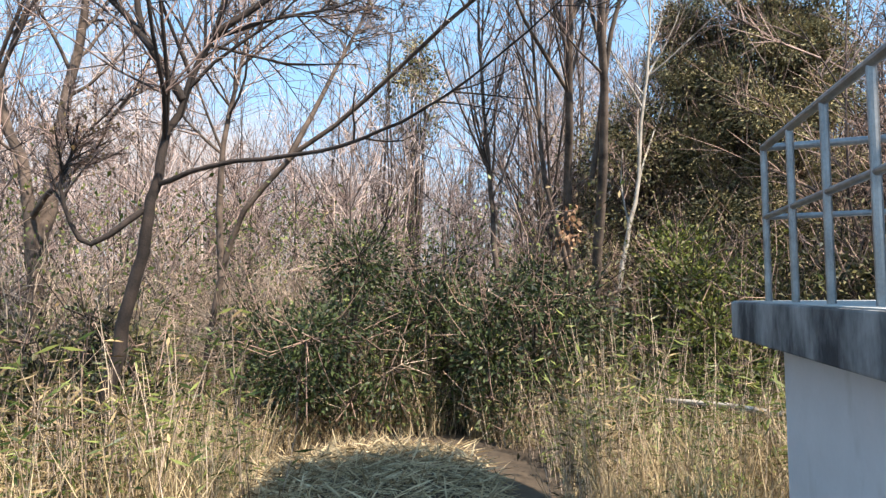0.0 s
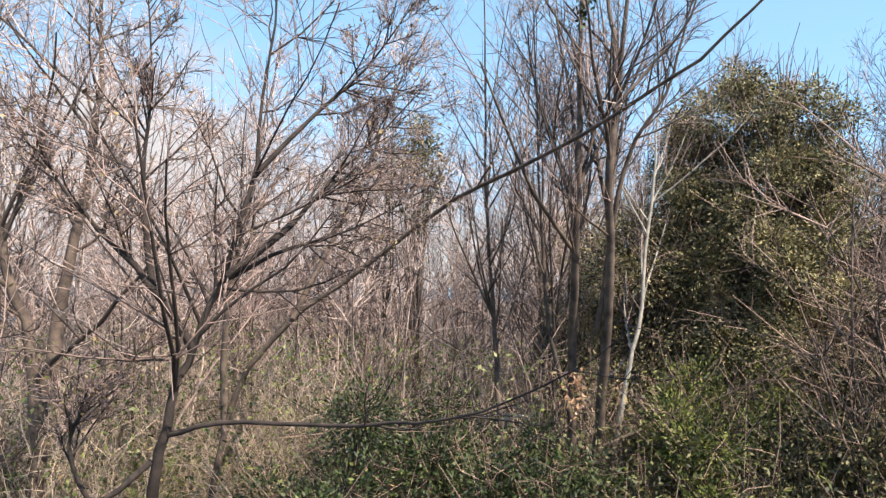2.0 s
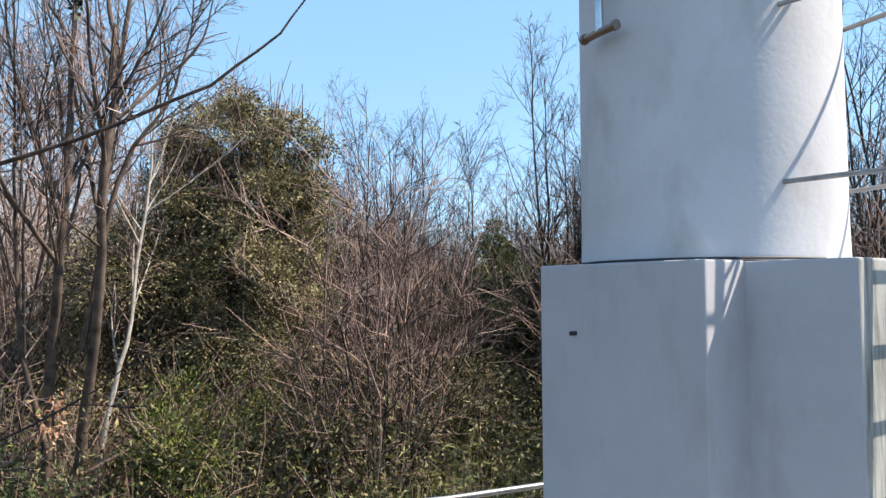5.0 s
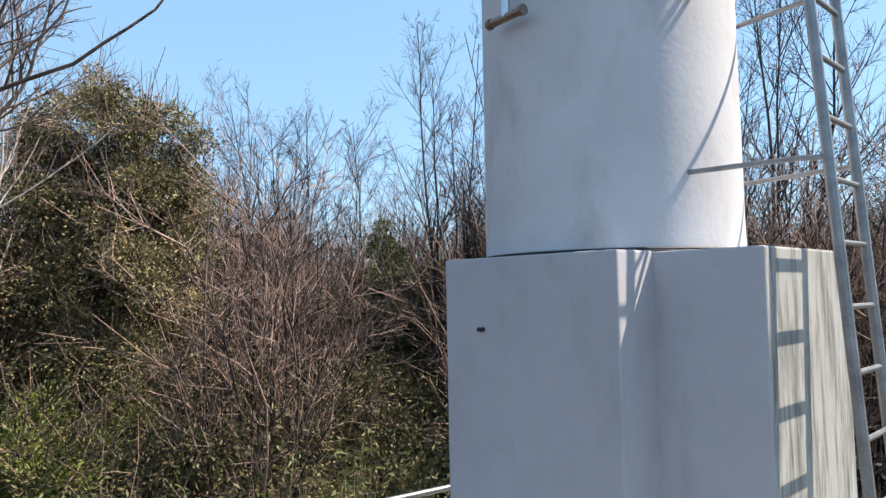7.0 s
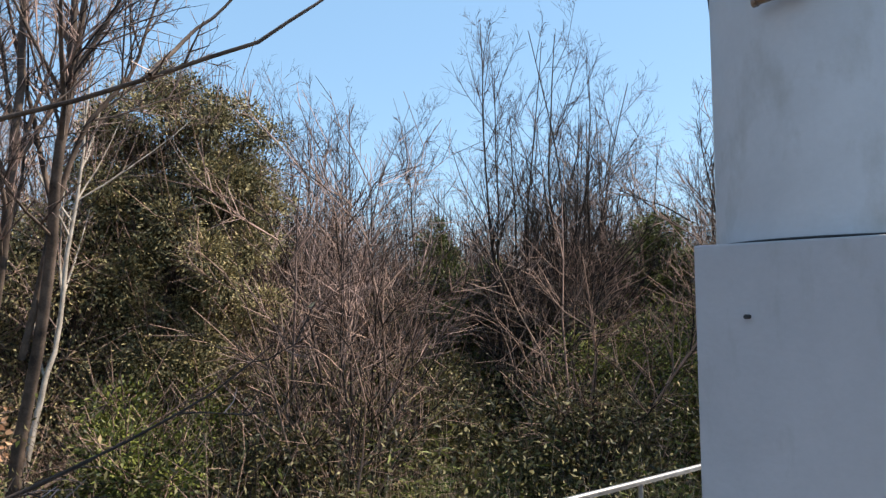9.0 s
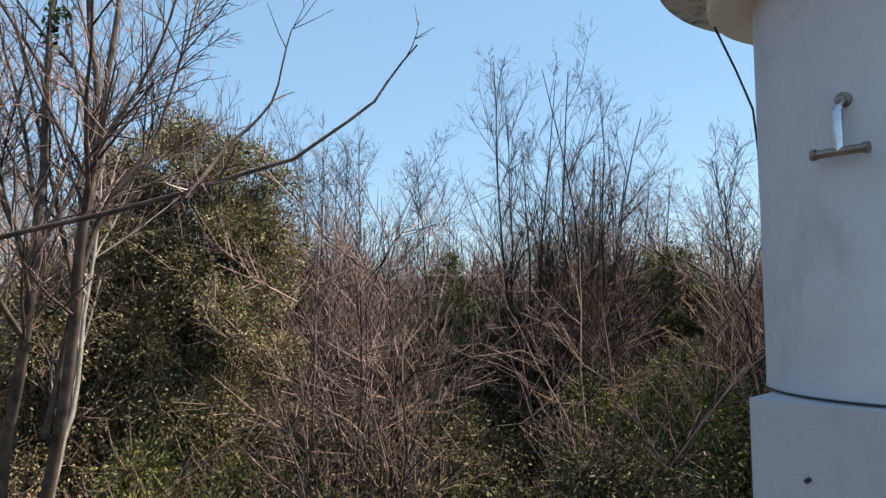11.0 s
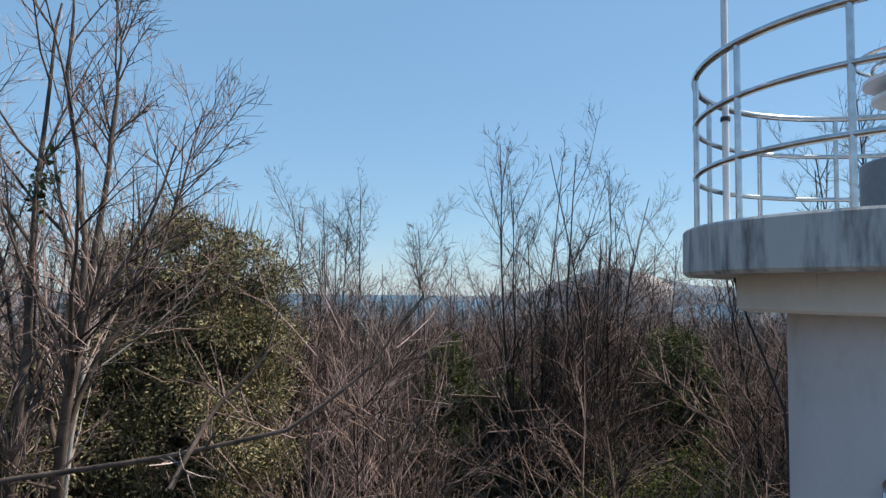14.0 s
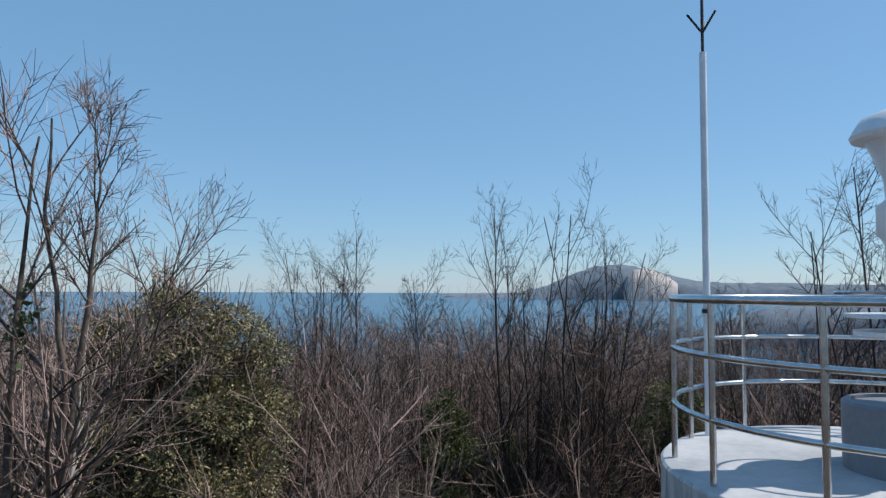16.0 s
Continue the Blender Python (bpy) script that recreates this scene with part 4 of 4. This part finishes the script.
def sasa_model(seed, stems, h, per, size, ratio):
    """Dwarf bamboo: upright canes (given first) and their narrow leaves."""
    rng = np.random.RandomState(seed)
    canes, at, way = [], [], []
    for _ in range(stems):
        p = limb(rng, (rng.uniform(-0.45, 0.45), rng.uniform(-0.45, 0.45), -0.1), (rng.randn() * 0.13, rng.randn() * 0.13, 1), h * rng.uniform(0.45, 1), 4, 0.10, 0)
        canes.append(tube_arrays(p[[0, 2, 3]], [0.0045, 0.0032, 0.0018], 3))
        for _ in range(per):
            f = rng.uniform(0.8, 2.999)
            i = int(f)
            at.append(p[i] + (p[i + 1] - p[i]) * (f - i))
            q = rng.uniform(0, 6.28)
            way.append((math.cos(q), math.sin(q), rng.uniform(-0.5, 0.7)))
    return join(canes), leaves(rng, np.array(at), size, ratio, 0.25, np.array(way))


def blades_model(seed, n, h, width):
    """Tall dry grass: bent, narrow, tapering blades."""
    rng = np.random.RandomState(seed)
    vs, fs = [], []
    for k in range(n):
        p = limb(rng, (rng.uniform(-0.4, 0.4), rng.uniform(-0.4, 0.4), -0.05), (rng.randn() * 0.22, rng.randn() * 0.22, 1), h * rng.uniform(0.4, 1), 5, 0.16, -0.05)
        a = rng.uniform(0, 6.28)
        s = np.array([math.cos(a), math.sin(a), 0]) * width
        w = np.array([1, 0.9, 0.7, 0.45, 0.12])[:, None]
        v = np.stack([p - s * w, p + s * w], 1).reshape(-1, 3)
        i = np.arange(4)
        fs.append(np.stack([2 * i, 2 * i + 1, 2 * i + 3, 2 * i + 2], -1) + 10 * k)
        vs.append(v)
    return np.concatenate(vs), np.concatenate(fs)


sasa = [sasa_model(300 + k, 22, 1.75, 8, 0.15, 0.14) for k in range(5)]
p_dry = places(41, 190, -36, 44, 4.9, 12.5, 0.0, 0.45, 1.15, 0.9)
p_green = places(42, 440, -36, 80, 5.0, 15.5, 0.0, 0.45, 1.25, 0.9)
p_green += places(46, 300, 18, 72, 6.5, 15, 0.0, 0.7, 1.5, 0.8)
p_dry, p_green = ([(*p[:4], p[4] * ((0.58 if p[0] < -1.2 else 0.42) + 0.5 * (p[3] / 6.28) if math.hypot(p[0] + 0.4, p[1]) < 10 else 1)) for p in q] for q in (p_dry, p_green))
stuff("dry_bamboo_canes", scatter([m[0] for m in sasa], p_dry + p_green), twig_tan, "thin straw-coloured canes of dwarf bamboo", "bamboo grass")
stuff("dry_bamboo_leaves", scatter([m[1] for m in sasa], p_dry), dry_leaf, "withered straw-coloured dwarf bamboo leaves", "bamboo grass")
stuff("green_bamboo_leaves", scatter([m[1] for m in sasa], p_green), sasa_leaf, "narrow green dwarf bamboo leaves", "bamboo grass")
grass = [blades_model(320 + k, 60, 1.5, 0.006) for k in range(5)]
stuff("dry_grass", scatter(grass, places(43, 260, -36, 46, 4.7, 10.5, -0.1, 0.35, 0.85, 0.9)), straw, "tall dry straw-coloured grass", "grass")
# fallen and hanging leaves in the thicket
rng = np.random.RandomState(88)
hang = np.array([(x + rng.randn() * 0.5, y + rng.randn() * 0.5, z + rng.uniform(0.2, 3.4)) for x, y, z, _, _ in places(44, 620, -34, 100, 6.5, 24, 0.2, 1, 1) for _ in range(14)])
stuff("withered_leaves", leaves(rng, hang, 0.075, 0.4, 0.7), dry_leaf, "withered leaves hanging in the brushwood", "leaves")
hang = np.array([(x + rng.randn() * 0.5, y + rng.randn() * 0.5, z + rng.uniform(0.2, 2.6)) for x, y, z, _, _ in places(45, 900, 12, 100, 6.5, 26, 0.2, 1, 1) for _ in range(36)])
stuff("vine_leaves", leaves(rng, hang, 0.075, 0.5, 0.4), thicket_leaf, "dull green vine leaves in the brushwood", "leaves")
hang = np.array([(x + rng.randn() * 0.6, y + rng.randn() * 0.6, z + rng.uniform(0.2, 3.4)) for x, y, z, _, _ in places(47, 380, -36, 14, 6.5, 15, 0.2, 1, 1) for _ in range(30)])
stuff("yellowing_leaves", leaves(rng, hang, 0.07, 0.5, 0.4), sasa_leaf, "yellow-green leaves of climbers in the brushwood", "leaves")
hang = np.array([(x + rng.randn() * 0.45, y + rng.randn() * 0.45, z + rng.uniform(0.2, 3.2)) for x, y, z, _, _ in places(48, 420, 18, 85, 7.0, 15, 0.2, 1, 1) for _ in range(40)])
stuff("vine_leaves", leaves(rng, hang, 0.085, 0.28, 0.4), thicket_leaf, "dull olive leaves climbing through the brushwood", "leaves")
# cut straw on the path
rng = np.random.RandomState(90)
n = 7000
a, q = rng.uniform(0, 6.28, n), np.sqrt(rng.rand(n))
sx, sy = -0.5 + 1.3 * q * np.cos(a), 6.9 + 1.95 * q * np.sin(a)
sz = ground_z(sx, sy) + 0.16 * np.exp(-((sx + 0.3) ** 2 + (sy - 7.6) ** 2) * 0.8) * rng.rand(n) + rng.rand(n) * 0.05
wy = rng.randn(n, 3) * (1, 1, 0.18)
stuff("cut_straw", leaves(rng, np.stack([sx, sy, sz], -1), 0.26, 0.05, 0.0, wy), straw, "cut straw strewn over the path", "straw")
# a fallen pole beside the terrace
tube("fallen_pole", [(2.9, 8.3, 0.42), (3.3, 7.7, 0.45), (3.7, 7.2, 0.42)], 0.03, bark_pale, None, 8)
tagged(bpy.data.objects["fallen_pole"], "bare grey pole lying in the grass", "pole")
for m in models:
    for o in (*m.children, m):
        bpy.data.objects.remove(o)
